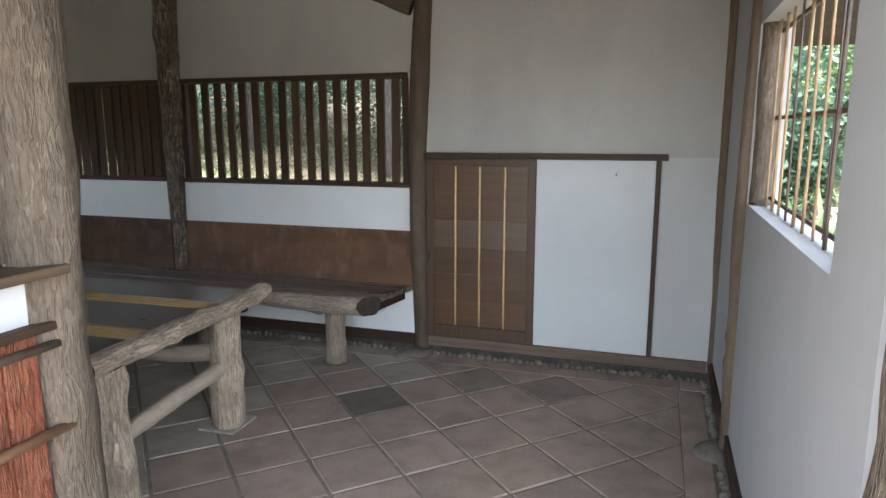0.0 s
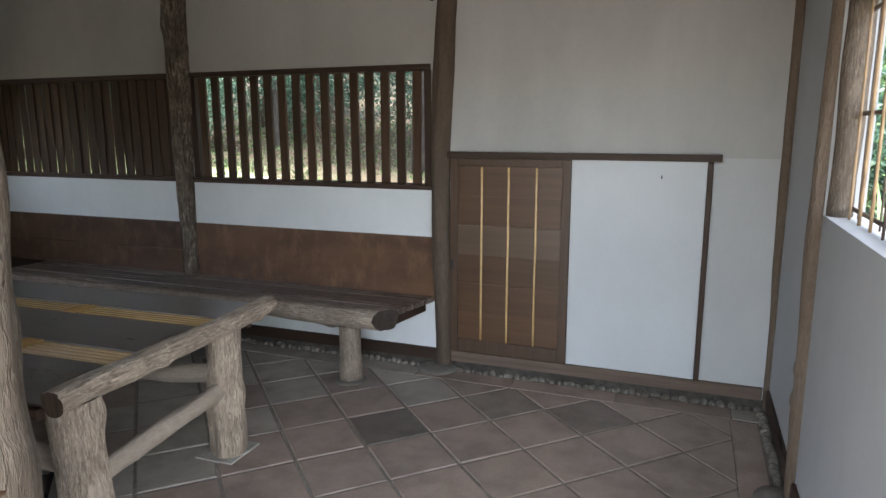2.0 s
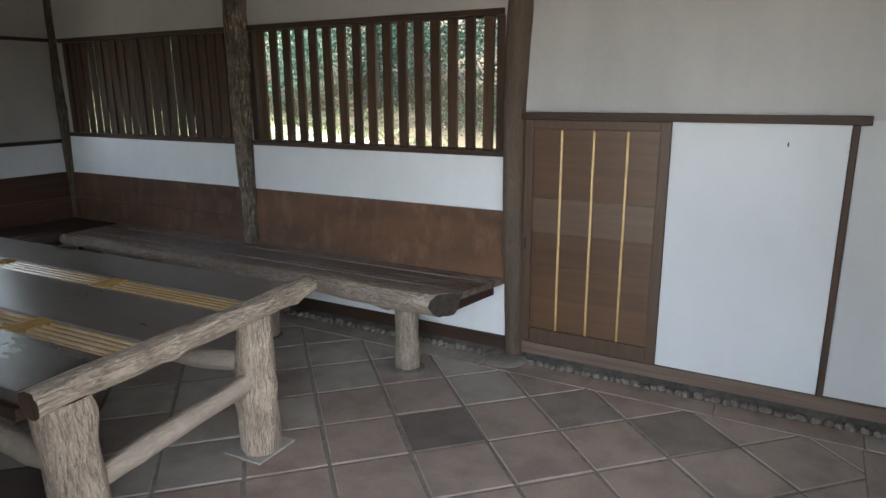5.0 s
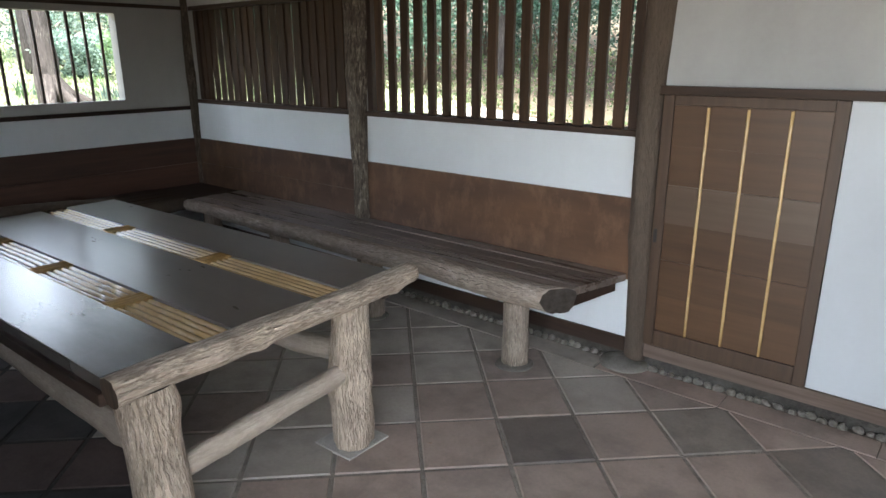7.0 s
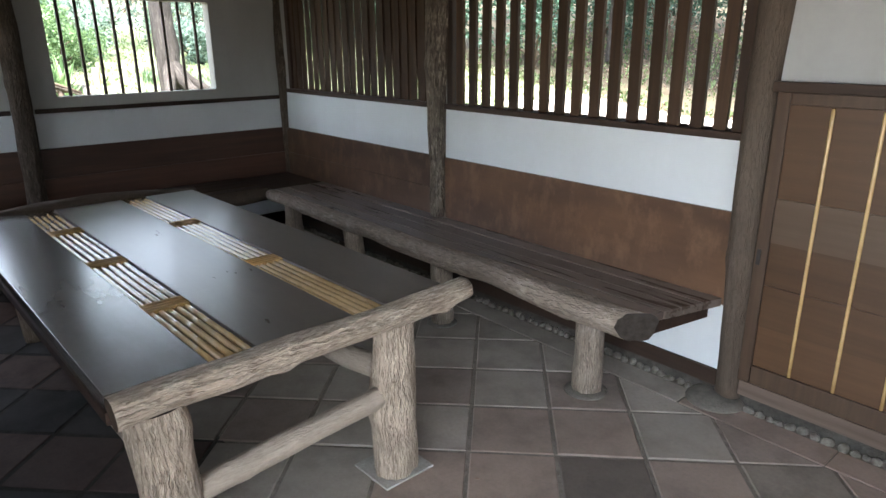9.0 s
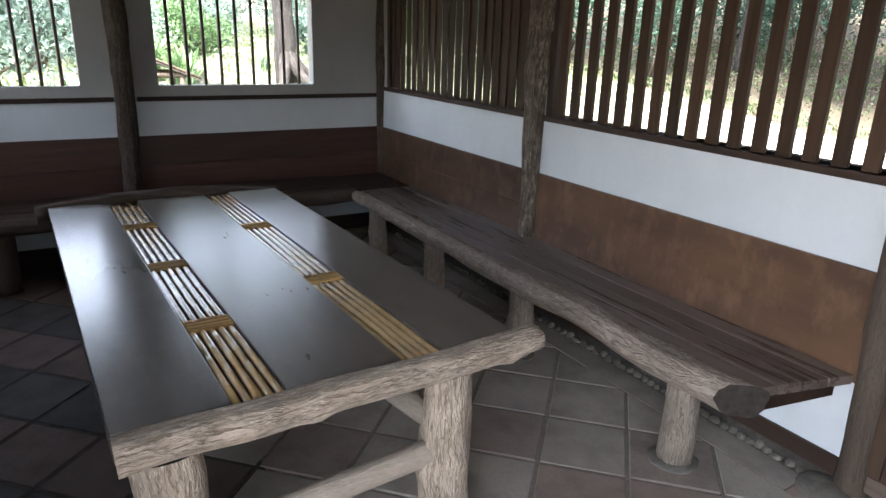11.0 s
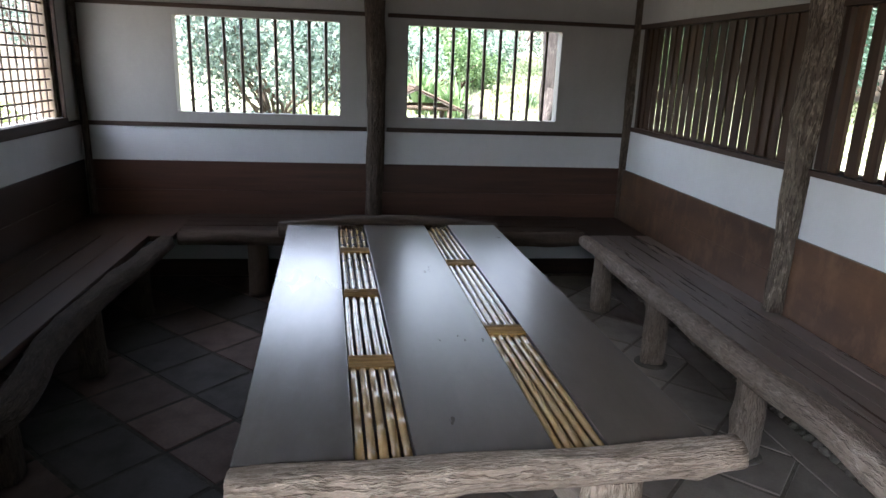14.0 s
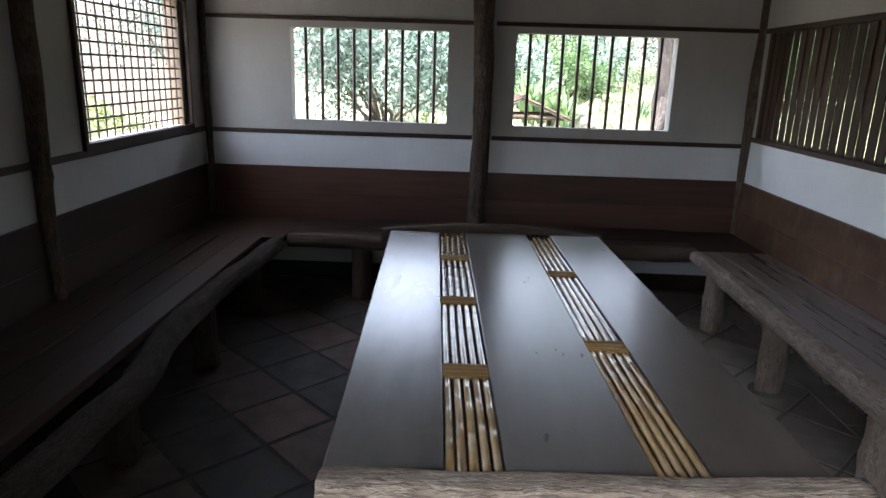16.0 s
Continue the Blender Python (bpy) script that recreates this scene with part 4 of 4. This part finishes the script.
part("stretcher", log([tp(0.02, 0.86, 0.36), tp(0.45, 0.86, 0.325), tp(1.3, 0.9, 0.34), tp(2.05, 0.90, 0.34)], 0.042, 0.040, 92, 0.08, 20, 0.03, 4), [M_SMOOTH, M_END], table, "smooth debarked log")
part("stretcher", log([tp(0.02, 0.17, 0.27), tp(0.6, 0.12, 0.34), tp(1.3, 0.12, 0.38), tp(2.05, 0.18, 0.36)], 0.042, 0.040, 93, 0.08, 20, 0.03, 4), [M_SMOOTH, M_END], table, "smooth debarked log")
solo("leg_pad", tbox(-0.07, 0.115, 0.755, 0.955, -0.004, 0.007, 0.002), [M_PAD], "square cement pad under a table leg", "pad")

# ---- low wall at the entrance ----
low = thing("low_wall", (-0.87, 5.25, 0), "low side wall with wooden cap, white band, red cedar bark and bamboo rail, by the entrance post", "wall", kind="structure")
part("core", boxed(-0.92, -0.865, 4.88, 5.66, 0.0, 1.072), M_LOW, low, "white plaster band")
part("cap", boxed(-0.97, -0.80, 4.80, 5.725, 1.076, 1.10, 0.005), M_CAP, low, "weathered brown cap board")
cb = bmesh.new()
uvl = cb.loops.layers.uv.verify()
for k in range(9):
    y0, y1 = 4.89 + k * 0.085, 4.89 + (k + 1) * 0.085 - 0.004
    box(cb, -0.864, -0.852 + 0.004 * (k % 3), y0, y1, 0.03, 0.955, 0, 0.003)
for f in cb.faces:
    for lp in f.loops:
        lp[uvl].uv = (lp.vert.co.y, lp.vert.co.z)
part("bark_sheet", cb, M_CEDAR, low, "red-brown cedar bark")
part("rail", boxed(-0.864, -0.83, 4.88, 5.71, 0.945, 0.967, 0.004), M_DARK[1], low)
part("rail", cane((-0.835, 4.85, 0.912), (-0.835, 5.70, 0.912), 0.011, 3, 0.3), M_BAMBOOD, low)
part("bamboo_rail", cane((-0.832, 4.85, 0.705), (-0.832, 5.72, 0.705), 0.0125, 4, 0.30), M_BAMBOOR, low, "brown bamboo")

# ---- outdoors ----


def ground_z(x, y):
    z = -0.06
    z += max(0.0, y - 19.6) * 0.20 + max(0.0, y - 26) * 0.1
    z += max(0.0, -x - 7.0) * 0.11
    z += max(0.0, x - 6) * 0.10
    far = min(1.0, max(0.0, (max(abs(x), abs(y)) - 12) / 20))
    return min(z, 9.0) + 0.25 * far * noise.noise((x * 0.15, y * 0.15, 0))


def sheet(name, xs, ys, dz, mat, label, category):
    bm = bmesh.new()
    g = [[bm.verts.new((x, y, ground_z(x, y) + dz)) for x in xs] for y in ys]
    for i in range(len(ys) - 1):
        for j in range(len(xs) - 1):
            bm.faces.new((g[i][j], g[i][j + 1], g[i + 1][j + 1], g[i + 1][j])).smooth = True
    return solo(name, bm, [mat], label, category, "structure")


def spread(lim, n):
    return [lim * (abs(t) ** 2.6) * (1 if t > 0 else -1) for t in np.linspace(-1, 1, n)]


sheet("ground", spread(400, 121), [y + 6 for y in spread(400, 121)], 0.0, M_GROUND, "garden ground of earth, leaf litter and grass rising into banks", "ground")
sheet("bank", np.linspace(-30, 24, 109), np.linspace(18.35, 40, 31), 0.02, M_BANKN, "leaf-littered wooded bank behind the path, tree shade in its colour", "ground")
sheet("bank", np.linspace(-30, -7.2, 47), np.linspace(3, 19, 33), 0.02, M_BANKW, "green grassy bank below the shrubs", "ground")
sheet("path", np.linspace(-9.5, 14, 49), np.linspace(15.6, 18.3, 8), 0.03, M_PATH, "pale gravel path behind the shelter", "path")
sheet("path", np.linspace(-12, 9, 41), np.linspace(-6, 3.55, 20), 0.03, M_PATH, "pale gravel forecourt before the shelter", "path")


def leaf_cloud(n, seed, size, shape, tilt=1.0):
    """One mesh of n leaves, each of four corners and a fold, at places that shape() gives."""
    rng = np.random.default_rng(seed)
    verts, faces = [], []
    for _ in range(n):
        p, grow = shape(rng)
        s = size * rng.uniform(0.6, 1.3)
        d = rng.normal(size=3) * tilt + np.array(grow)
        d /= np.linalg.norm(d)
        e = np.cross(d, rng.normal(size=3))
        e /= np.linalg.norm(e) + 1e-9
        f = np.cross(d, e)
        k = len(verts)
        verts += [tuple(p), tuple(p + d * s * 0.5 + e * s * 0.26 + f * s * 0.05), tuple(p + d * s), tuple(p + d * s * 0.5 - e * s * 0.26 + f * s * 0.05)]
        faces += [(k, k + 1, k + 2), (k, k + 2, k + 3)]
    return verts, faces


def mesh_part(name, data, mat, parent, label=""):
    me = bpy.data.meshes.new(name)
    me.from_pydata(data[0], [], data[1])
    me.materials.append(mat)
    ob = new(name, me)
    ob.parent = parent
    return tagged(ob, label)


def clumps(seed, n, rx, ry, rz, zc, r):
    rng = np.random.default_rng(seed)
    c = []
    while len(c) < n:
        q = rng.uniform(-1, 1, 3)
        if 0.35 < np.linalg.norm(q) < 1:
            c.append((q * (rx, ry, rz) + (0, 0, zc), r * rng.uniform(0.6, 1.2)))

    def shape(g):
        p, rr = c[g.integers(len(c))]
        u = g.normal(size=3)
        u /= np.linalg.norm(u)
        return p + u * rr * g.uniform(0.5, 1.05), u * 0.7
    return shape, c


def shrub(x, y, seed, n, w, h, mat, leaf, label, clear=0.35, stems=7, thick=0.035, bark_mat=None):
    s = thing("shrub", (x, y, ground_z(x, y)), label, "shrub")
    shape, c = clumps(seed, 26, w / 2, w / 2, h * (1 - clear) / 2, h * (clear + (1 - clear) / 2), w * 0.17)
    mesh_part("crown", leaf_cloud(n, seed, leaf, shape), mat, s)
    bm = bmesh.new()
    rng = random.Random(seed)
    for k in range(stems):
        t = Vector(c[k * 25 // stems][0])
        bend = Vector((rng.uniform(-1, 1), rng.uniform(-1, 1), rng.uniform(-0.3, 0.3))) * 0.06 * w
        log([(rng.uniform(-0.08, 0.08), rng.uniform(-0.08, 0.08), 0), tuple(Vector((t.x * 0.35, t.y * 0.35, t.z * 0.45)) + bend), tuple(t * 0.72 - bend * 0.7), tuple(t)], thick, thick * 0.3, seed + k, 0.1, 7, 0.2, 0, 0, bm)
    ob = part("stem", bm, [bark_mat or M_BARKM] * 2, None)
    ob.parent = s
    return s


def tree(x, y, seed, r, h, n, crown, label, mat, leaf=0.16):
    z = ground_z(x, y)
    s = thing("tree", (x, y, z), label, "tree")
    bm = bmesh.new()
    rng = random.Random(seed)
    top = Vector((rng.uniform(-0.5, 0.5), rng.uniform(-0.5, 0.5), h))
    log([(0, 0, -0.1), (rng.uniform(-0.1, 0.1), 0, h * 0.35), tuple(top * 0.7), tuple(top)], r, r * 0.35, seed, 0.16, 14, 0.3, 3, 0, bm)
    shape, c = clumps(seed, 34, crown, crown, h * 0.3, h * 0.85, crown * 0.3)
    for k in range(9):
        t = Vector(c[k * 3][0])
        log([tuple(top * 0.55), tuple((top * 0.55 + t) / 2 + Vector((0, 0, 0.3))), tuple(t)], r * 0.3, r * 0.08, seed + k, 0.1, 7, 0.5, 0, 0, bm)
    ob = part("trunk", bm, [M_TRUNK, M_TRUNK], None)
    ob.parent = s
    mesh_part("crown", leaf_cloud(n, seed, leaf, shape), mat, s)
    return s


def strap_plant(x, y, seed, n, h, mat, label):
    """A tuft of long arching leaves."""
    s = thing("strap_leaf_plant", (x, y, ground_z(x, y)), label, "plant")
    rng = random.Random(seed)
    v, f = [], []
    for _ in range(n):
        a, L, lean, w = rng.uniform(0, 6.28), h * rng.uniform(0.7, 1.2), rng.uniform(0.15, 0.8), 0.035 * h * rng.uniform(0.8, 1.4)
        d, e = Vector((math.cos(a), math.sin(a), 0)), Vector((-math.sin(a), math.cos(a), 0))
        o = Vector((rng.uniform(-0.15, 0.15), rng.uniform(-0.15, 0.15), 0))
        k = len(v)
        for i in range(6):
            t = i / 5
            c = o + d * L * lean * t ** 1.6 + Vector((0, 0, L * (t - 0.45 * lean * t * t)))
            ww = w * math.sin(math.pi * (0.12 + 0.86 * t))
            v += [tuple(c - e * ww), tuple(c + e * ww)]
        f += [(k + 2 * i, k + 2 * i + 1, k + 2 * i + 3, k + 2 * i + 2) for i in range(5)]
    mesh_part("leaves", (v, f), mat, s)
    return s


def scatter(name, n, seed, x0, x1, y0, y1, size, mat, upright, label):
    rng = np.random.default_rng(seed)

    def shape(g):
        x, y = g.uniform(x0, x1), g.uniform(y0, y1)
        return np.array((x, y, ground_z(x, y) + 0.035)), (0, 0, 3.0 if upright else 0.0)
    data = leaf_cloud(n, seed, size, shape, 1.0 if upright else 0.6)
    ob = mesh_part(name, data, mat, None)
    return tagged(ob, label, name, "", "stuff")


shrub(-9.6, 5.5, 101, 15500, 3.6, 2.5, M_LEAFP, 0.075, "broad dark evergreen bush with many thin crooked stems", clear=0.18, stems=14, thick=0.028, bark_mat=M_BARKD)
shrub(-10.5, 2.2, 102, 6000, 3.2, 2.4, M_LEAFP, 0.07, "dark evergreen bush beside another bush")
shrub(-16.5, 7.6, 103, 5000, 3.4, 2.6, M_LEAFB, 0.12, "light green bush on the bank")
shrub(-20.0, 17.5, 104, 5000, 4.5, 3.0, M_LEAFB, 0.14, "light green bush high on the bank")
shrub(-15.0, 13.5, 124, 3500, 2.2, 1.3, M_LEAFB, 0.11, "small light green bush on the grass bank")
north = [(-13.5, 15.5), (-15.5, 17.5), (-12.3, 19.6), (-18, 15.8), (-20.5, 18.5), (-16.5, 20.5), (-13, 23.5), (-10, 22.5), (-7.2, 23.6), (-4.5, 22.4), (-1.8, 23.4), (1, 22.5), (4, 23.6), (7.5, 22.8), (-17, 25), (11, 24), (-11.5, 26), (-6, 26.5), (-1, 26.5)]
for k, (x, y) in enumerate(north):
    shrub(x, y, 110 + k, 7500, 4.2, 3.6, M_LEAF, 0.11, "dark evergreen bush on the wooded bank behind the path", clear=0.15)
for k, (x, y) in enumerate([(5.2, 7.3), (6.2, 9.6), (7.5, 5.5), (8.0, 12.0), (9.5, 8.0), (6.8, 14.5)]):
    shrub(x, y, 140 + k, 4500, 2.9, 3.4, M_LEAFB if k % 2 else M_LEAF, 0.14, ("light green" if k % 2 else "dark green") + " leafy bush outside the bamboo-barred window", clear=0.2)
for k, (x, y, h) in enumerate([(1.5, 10.9, 0.9), (2.0, 11.8, 1.2), (1.55, 12.6, 1.2), (2.7, 12.8, 1.3), (2.6, 10.4, 0.9), (3.6, 9.0, 1.2), (4.1, 10.6, 1.4)]):
    strap_plant(x, y, 230 + k, 34, 0.72 * h, M_LEAFB, "tuft of broad bright green strap leaves on leaf litter")
strap_plant(-9.3, 5.95, 210, 60, 0.75, M_LEAFY, "yellow-green strap-leaved tuft at the foot of a bush")
strap_plant(-12.0, 8.25, 211, 90, 0.75, M_LEAFB, "bright green tuft of long arching leaves behind the little roof")
strap_plant(-12.6, 7.75, 212, 80, 0.95, M_LEAFB, "bright green arching tuft beside a stump")
for k, (x, y) in enumerate([(1.7, 14.4), (3.9, 13.9), (2.9, 16.4), (1.0, 17.0)]):
    shrub(x, y, 160 + k, 5200, 2.4, 3.0 + 0.6 * (k > 1), M_LEAF if k != 2 else M_LEAFB, 0.13, ("dark green" if k != 2 else "bright green") + " leafy bush outside the bamboo-barred window", clear=0.06)
for k, (x, y, r) in enumerate([(-11.95, 10.0, 0.20), (-17, 11.5, 0.14), (-19, 10.2, 0.16), (-14, 29, 0.3), (-8, 30, 0.25), (-2, 28, 0.3), (4, 29, 0.28), (10, 28, 0.3), (14, 12, 0.25), (11, 5, 0.2), (-24, 19, 0.3), (-5.5, 21, 0.15)]):
    tree(x, y, 300 + k, r, 9.0, 5200, 2.8, "tall broadleaf tree with a grey-brown trunk on the bank", M_LEAF if k % 2 else M_LEAFB)
for k, (x, y) in enumerate([(-6.4, 1.7), (-4.9, 1.3), (-7.8, 2.2)]):
    shrub(x, y, 340 + k, 3500, 1.5, 0.85, M_LEAFY, 0.08, "low yellow-green hedge bush outside the grid window", clear=0.1)
for k in range(5):
    a = -0.4 + k * 0.75
    root = log([(-11.95 + 0.03 * math.cos(a), 10.0 + 0.03 * math.sin(a), ground_z(-11.95, 10.0) + 0.62), (-11.95 + 0.38 * math.cos(a), 10.0 + 0.38 * math.sin(a), ground_z(-11.95, 10.0) + 0.25), (-11.95 + 0.95 * math.cos(a), 10.0 + 0.95 * math.sin(a), ground_z(-12.2, 10.3) - 0.06)], 0.12, 0.06, 500 + k, 0.15, 12, 0.1, 1)
    solo("tree_root", root, [M_TRUNK, M_END], "flaring surface root at the foot of a broad tree", "tree root")
for k, (x, y) in enumerate([(-20, 17)]):
    tree(x, y, 380 + k, 0.12, 7.4, 6500, 3.6, "broadleaf tree with a low crown on the bank", M_LEAFP, 0.28)
# Trees added for their crowns, above view, which keep sun off the bank.
for k, (x, y) in enumerate([(-11, 21.5), (-6.3, 20.8), (-1.8, 21.8), (2.8, 20.8), (7.5, 21.5), (12, 19)]):
    tree(x, y, 360 + k, 0.2, 9.5, 6500, 4.6, "tall broadleaf tree added to shade the bank behind the path", M_LEAF, 0.30)
for k, (x, y, w, h) in enumerate([(-14.2, 7.4, 1.7, 1.3), (-15.5, 8.8, 1.9, 1.2), (-17.5, 9.6, 2.4, 1.6), (-13.9, 6.2, 2.0, 1.8), (-17.0, 6.6, 2.8, 2.3), (-19.5, 8.4, 3.2, 2.6), (-21.5, 11.0, 3.6, 3.0), (-22.5, 14.2, 3.8, 3.2), (-20.0, 13.2, 2.6, 1.7), (-16.2, 12.2, 1.5, 0.9), (-25, 9.0, 4.2, 4.2), (-26, 12.8, 4.2, 4.2), (-25, 17, 4.2, 4.0), (-24, 5.5, 4.2, 4.0)]):
    shrub(x, y, 420 + k, 5000, w, h, M_LEAFB if k % 3 == 1 else M_LEAFQ, 0.09, ("bright green" if k % 3 == 1 else "pale bluish-green") + " leafy shrub on the bank beyond the barred window", clear=0.08)
for k in range(12):
    x, y = -10.8 - 0.55 * k * 0.62, 8.5 + 2.6 * math.sin(k * 2.4) * 0.9 + 0.1 * k
    strap_plant(x, y, 520 + k, 26, 0.34, M_LEAFB if k % 3 else M_LEAFP, "small low tuft of green leaves on the bank")
scatter("grass", 16000, 401, -24, -9, 6, 20, 0.09, M_GRASSP, True, "thin grass tufts on the bank")
scatter("grass", 13000, 402, -16, 10, 18.4, 26, 0.10, M_GRASS, True, "thin grass tufts on the bank behind the path")
scatter("fallen_leaves", 24000, 403, -14, 10, 18.4, 26, 0.07, M_LITTER, False, "brown fallen leaves")
scatter("fallen_leaves", 7000, 404, 1.5, 9, 4, 15, 0.09, M_LITTER, False, "brown fallen leaves outside the east window")

# little roofed shelter and stump in the garden
hut = thing("well_roof", (-10.8, 7.48, 0.3), "tiny weathered board gable roof on short posts in the garden", "shelter")
HX0, HX1, HY, HZ = -11.3, -10.25, 7.42, 1.08
for s in (1, -1):
    bm = boxed(HX0, HX1, 0, 0.84, 0, 0.02, 0.003)
    for v in bm.verts:
        t, q = v.co.y, v.co.z
        v.co.y, v.co.z = HY + s * (t * 0.92 - q * 0.3), HZ - 0.02 - t * 0.40 + q
    bmesh.ops.recalc_face_normals(bm, faces=bm.faces)
    part("roof_slope", bm, M_ROOFB, hut)
    for k in range(5):
        x = HX0 + 0.04 + k * 0.24
        part("batten", log([(x, HY + s * 0.03, HZ + 0.01), (x, HY + s * 0.78, HZ - 0.315)], 0.018, 0.018, k, 0.1, 8, 0.2, 0), [M_BARKM, M_END], hut)
part("ridge_pole", log([(HX0 - 0.05, HY, HZ + 0.03), (HX1 + 0.06, HY, HZ + 0.03)], 0.035, 0.035, 5, 0.1, 12, 0.2, 0), [M_BARKM, M_END], hut)
for x in (HX0 + 0.08, HX1 - 0.06):
    part("beam", log([(x, HY - 0.62, HZ - 0.27), (x, HY + 0.62, HZ - 0.27)], 0.035, 0.035, 6, 0.1, 10, 0.2, 0), [M_BARKD, M_END], hut)
    for y in (HY - 0.52, HY + 0.52):
        part("post", log([(x, y, 0.25), (x, y, HZ - 0.28)], 0.04, 0.04, 7, 0.1, 10, 0.2, 0), [M_BARKM, M_END], hut)
solo("garden_post", log([(-13.1, 9.08, 0.5), (-13.1, 9.08, 1.02)], 0.065, 0.06, 44, 0.08, 14, 0.1, 1), [M_PALE, M_END], "short pale brown wooden garden post", "post")
solo("garden_rock", pebble(bmesh.new(), -12.3, 8.6, 0.55, 0.38, 0.3, 0.25, random.Random(3)), [M_STONE], "rounded grey rock beside a short post", "rock")

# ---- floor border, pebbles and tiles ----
# Darker joint sheet over the inner corner, with its shade in the colour.
part("shaded_joint_bed", boxed(-4.6, -1.80, 4.775, 6.70, -0.0044, -0.0032), M_JOINTD, slab)
bd = []
for x0, x1, y0, y1 in ((0.655, 0.772, 5.4, 6.25), (0.655, 0.772, 6.254, 7.1), (0.655, 0.772, 7.104, 8.20)):
    part("border_stone", boxed(x0, x1, y0, y1, -0.02, 0.0, 0.003), M_TILE, slab)
for x0, x1 in ((-4.5, -2.8), (-2.796, -1.03), (0.664, 0.785)):
    part("border_stone", boxed(x0, x1, 8.222, 8.35, -0.02, 0.0, 0.003), M_TILEG, slab)
for k in range(3):
    part("border_stone", boxed(-1.02 + k * 0.56, -1.02 + (k + 1) * 0.56 - 0.004, 8.222, 8.35, -0.02, 0.0, 0.003), M_TILE, slab)
rng = random.Random(5)
x = -4.5
while x < 0.80:
    w = rng.uniform(0.016, 0.030)
    if not -1.06 < x < -0.82:
        solo("pebble", pebble(bmesh.new(), x, 8.374 + rng.uniform(-0.006, 0.006), rng.uniform(-0.004, 0.006), w, 0.018, rng.uniform(0.014, 0.024), rng), [M_STONE], "rounded grey pebble set in cement along the wall foot", "pebble", group="pebbles along the north wall")
    x += 1.9 * w
y = 5.8
while y < 8.33:
    w = rng.uniform(0.016, 0.030)
    if not 7.40 < y < 7.60:
        solo("pebble", pebble(bmesh.new(), 0.805 + rng.uniform(-0.008, 0.008), y, 0.004, 0.021, w, 0.022, rng), [M_STONE], "rounded grey pebble set in cement along the wall foot", "pebble", group="pebbles along the east wall")
    y += 1.9 * w

HD = 0.2222
CX, CY = -0.886, 7.342
FX0, FX1, FY0, FY1 = -4.55, 0.650, 4.0, 8.216


def clip(poly, ax, lim, keep_less):
    out = []
    for a, b in zip(poly, poly[1:] + poly[:1]):
        ia, ib = ((p[ax] <= lim) == keep_less for p in (a, b))
        if ia:
            out.append(a)
        if ia != ib:
            t = (lim - a[ax]) / (b[ax] - a[ax])
            out.append((a[0] + (b[0] - a[0]) * t, a[1] + (b[1] - a[1]) * t))
    return out


def tile_mesh(poly):
    bm = bmesh.new()
    c = Vector((sum(p[0] for p in poly) / len(poly), sum(p[1] for p in poly) / len(poly), 0))
    rows = []
    for inset, z in ((0.0, -0.02), (0.0, -0.006), (0.005, 0.0)):
        rows.append([bm.verts.new((p[0] + (c.x - p[0]) * inset / 0.15, p[1] + (c.y - p[1]) * inset / 0.15, z)) for p in poly])
    k = len(poly)
    for a, b in zip(rows, rows[1:]):
        for i in range(k):
            bm.faces.new((a[i], a[(i + 1) % k], b[(i + 1) % k], b[i]))
    bm.faces.new(rows[-1])
    bmesh.ops.recalc_face_normals(bm, faces=bm.faces)
    me = bpy.data.meshes.new("tile")
    bm.to_mesh(me)
    bm.free()
    return me


G = HD - 0.0085
FULL = [(G, 0), (0, G), (-G, 0), (0, -G)]
full = {}
rng = random.Random(11)
DARKT = {(0, 1)}
for i in range(-18, 9):
    for j in range(-17, 6):
        if (i + j) % 2 == 0:
            continue
        x, y = CX + i * HD, CY + j * HD
        poly = [(x + a, y + b) for a, b in FULL]
        whole = all(FX0 < p[0] < FX1 and FY0 < p[1] < FY1 for p in poly)
        if (i, j) in DARKT:
            mat = M_TILED
        elif (i, j) == (2, 3):
            mat = M_TILEX
        elif (i, j) == (4, 3):
            mat = M_TILEK
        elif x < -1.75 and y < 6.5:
            # The dim inner corner takes the shade-darkened tile copies.
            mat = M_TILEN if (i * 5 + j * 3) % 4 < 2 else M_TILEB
        elif x < -1.5 or y > 7.9 and x < -0.6:
            mat = rng.choice([M_TILEG, M_TILEG, M_TILEG, M_TILEG, M_TILEG, M_TILER])
        else:
            mat = M_TILE
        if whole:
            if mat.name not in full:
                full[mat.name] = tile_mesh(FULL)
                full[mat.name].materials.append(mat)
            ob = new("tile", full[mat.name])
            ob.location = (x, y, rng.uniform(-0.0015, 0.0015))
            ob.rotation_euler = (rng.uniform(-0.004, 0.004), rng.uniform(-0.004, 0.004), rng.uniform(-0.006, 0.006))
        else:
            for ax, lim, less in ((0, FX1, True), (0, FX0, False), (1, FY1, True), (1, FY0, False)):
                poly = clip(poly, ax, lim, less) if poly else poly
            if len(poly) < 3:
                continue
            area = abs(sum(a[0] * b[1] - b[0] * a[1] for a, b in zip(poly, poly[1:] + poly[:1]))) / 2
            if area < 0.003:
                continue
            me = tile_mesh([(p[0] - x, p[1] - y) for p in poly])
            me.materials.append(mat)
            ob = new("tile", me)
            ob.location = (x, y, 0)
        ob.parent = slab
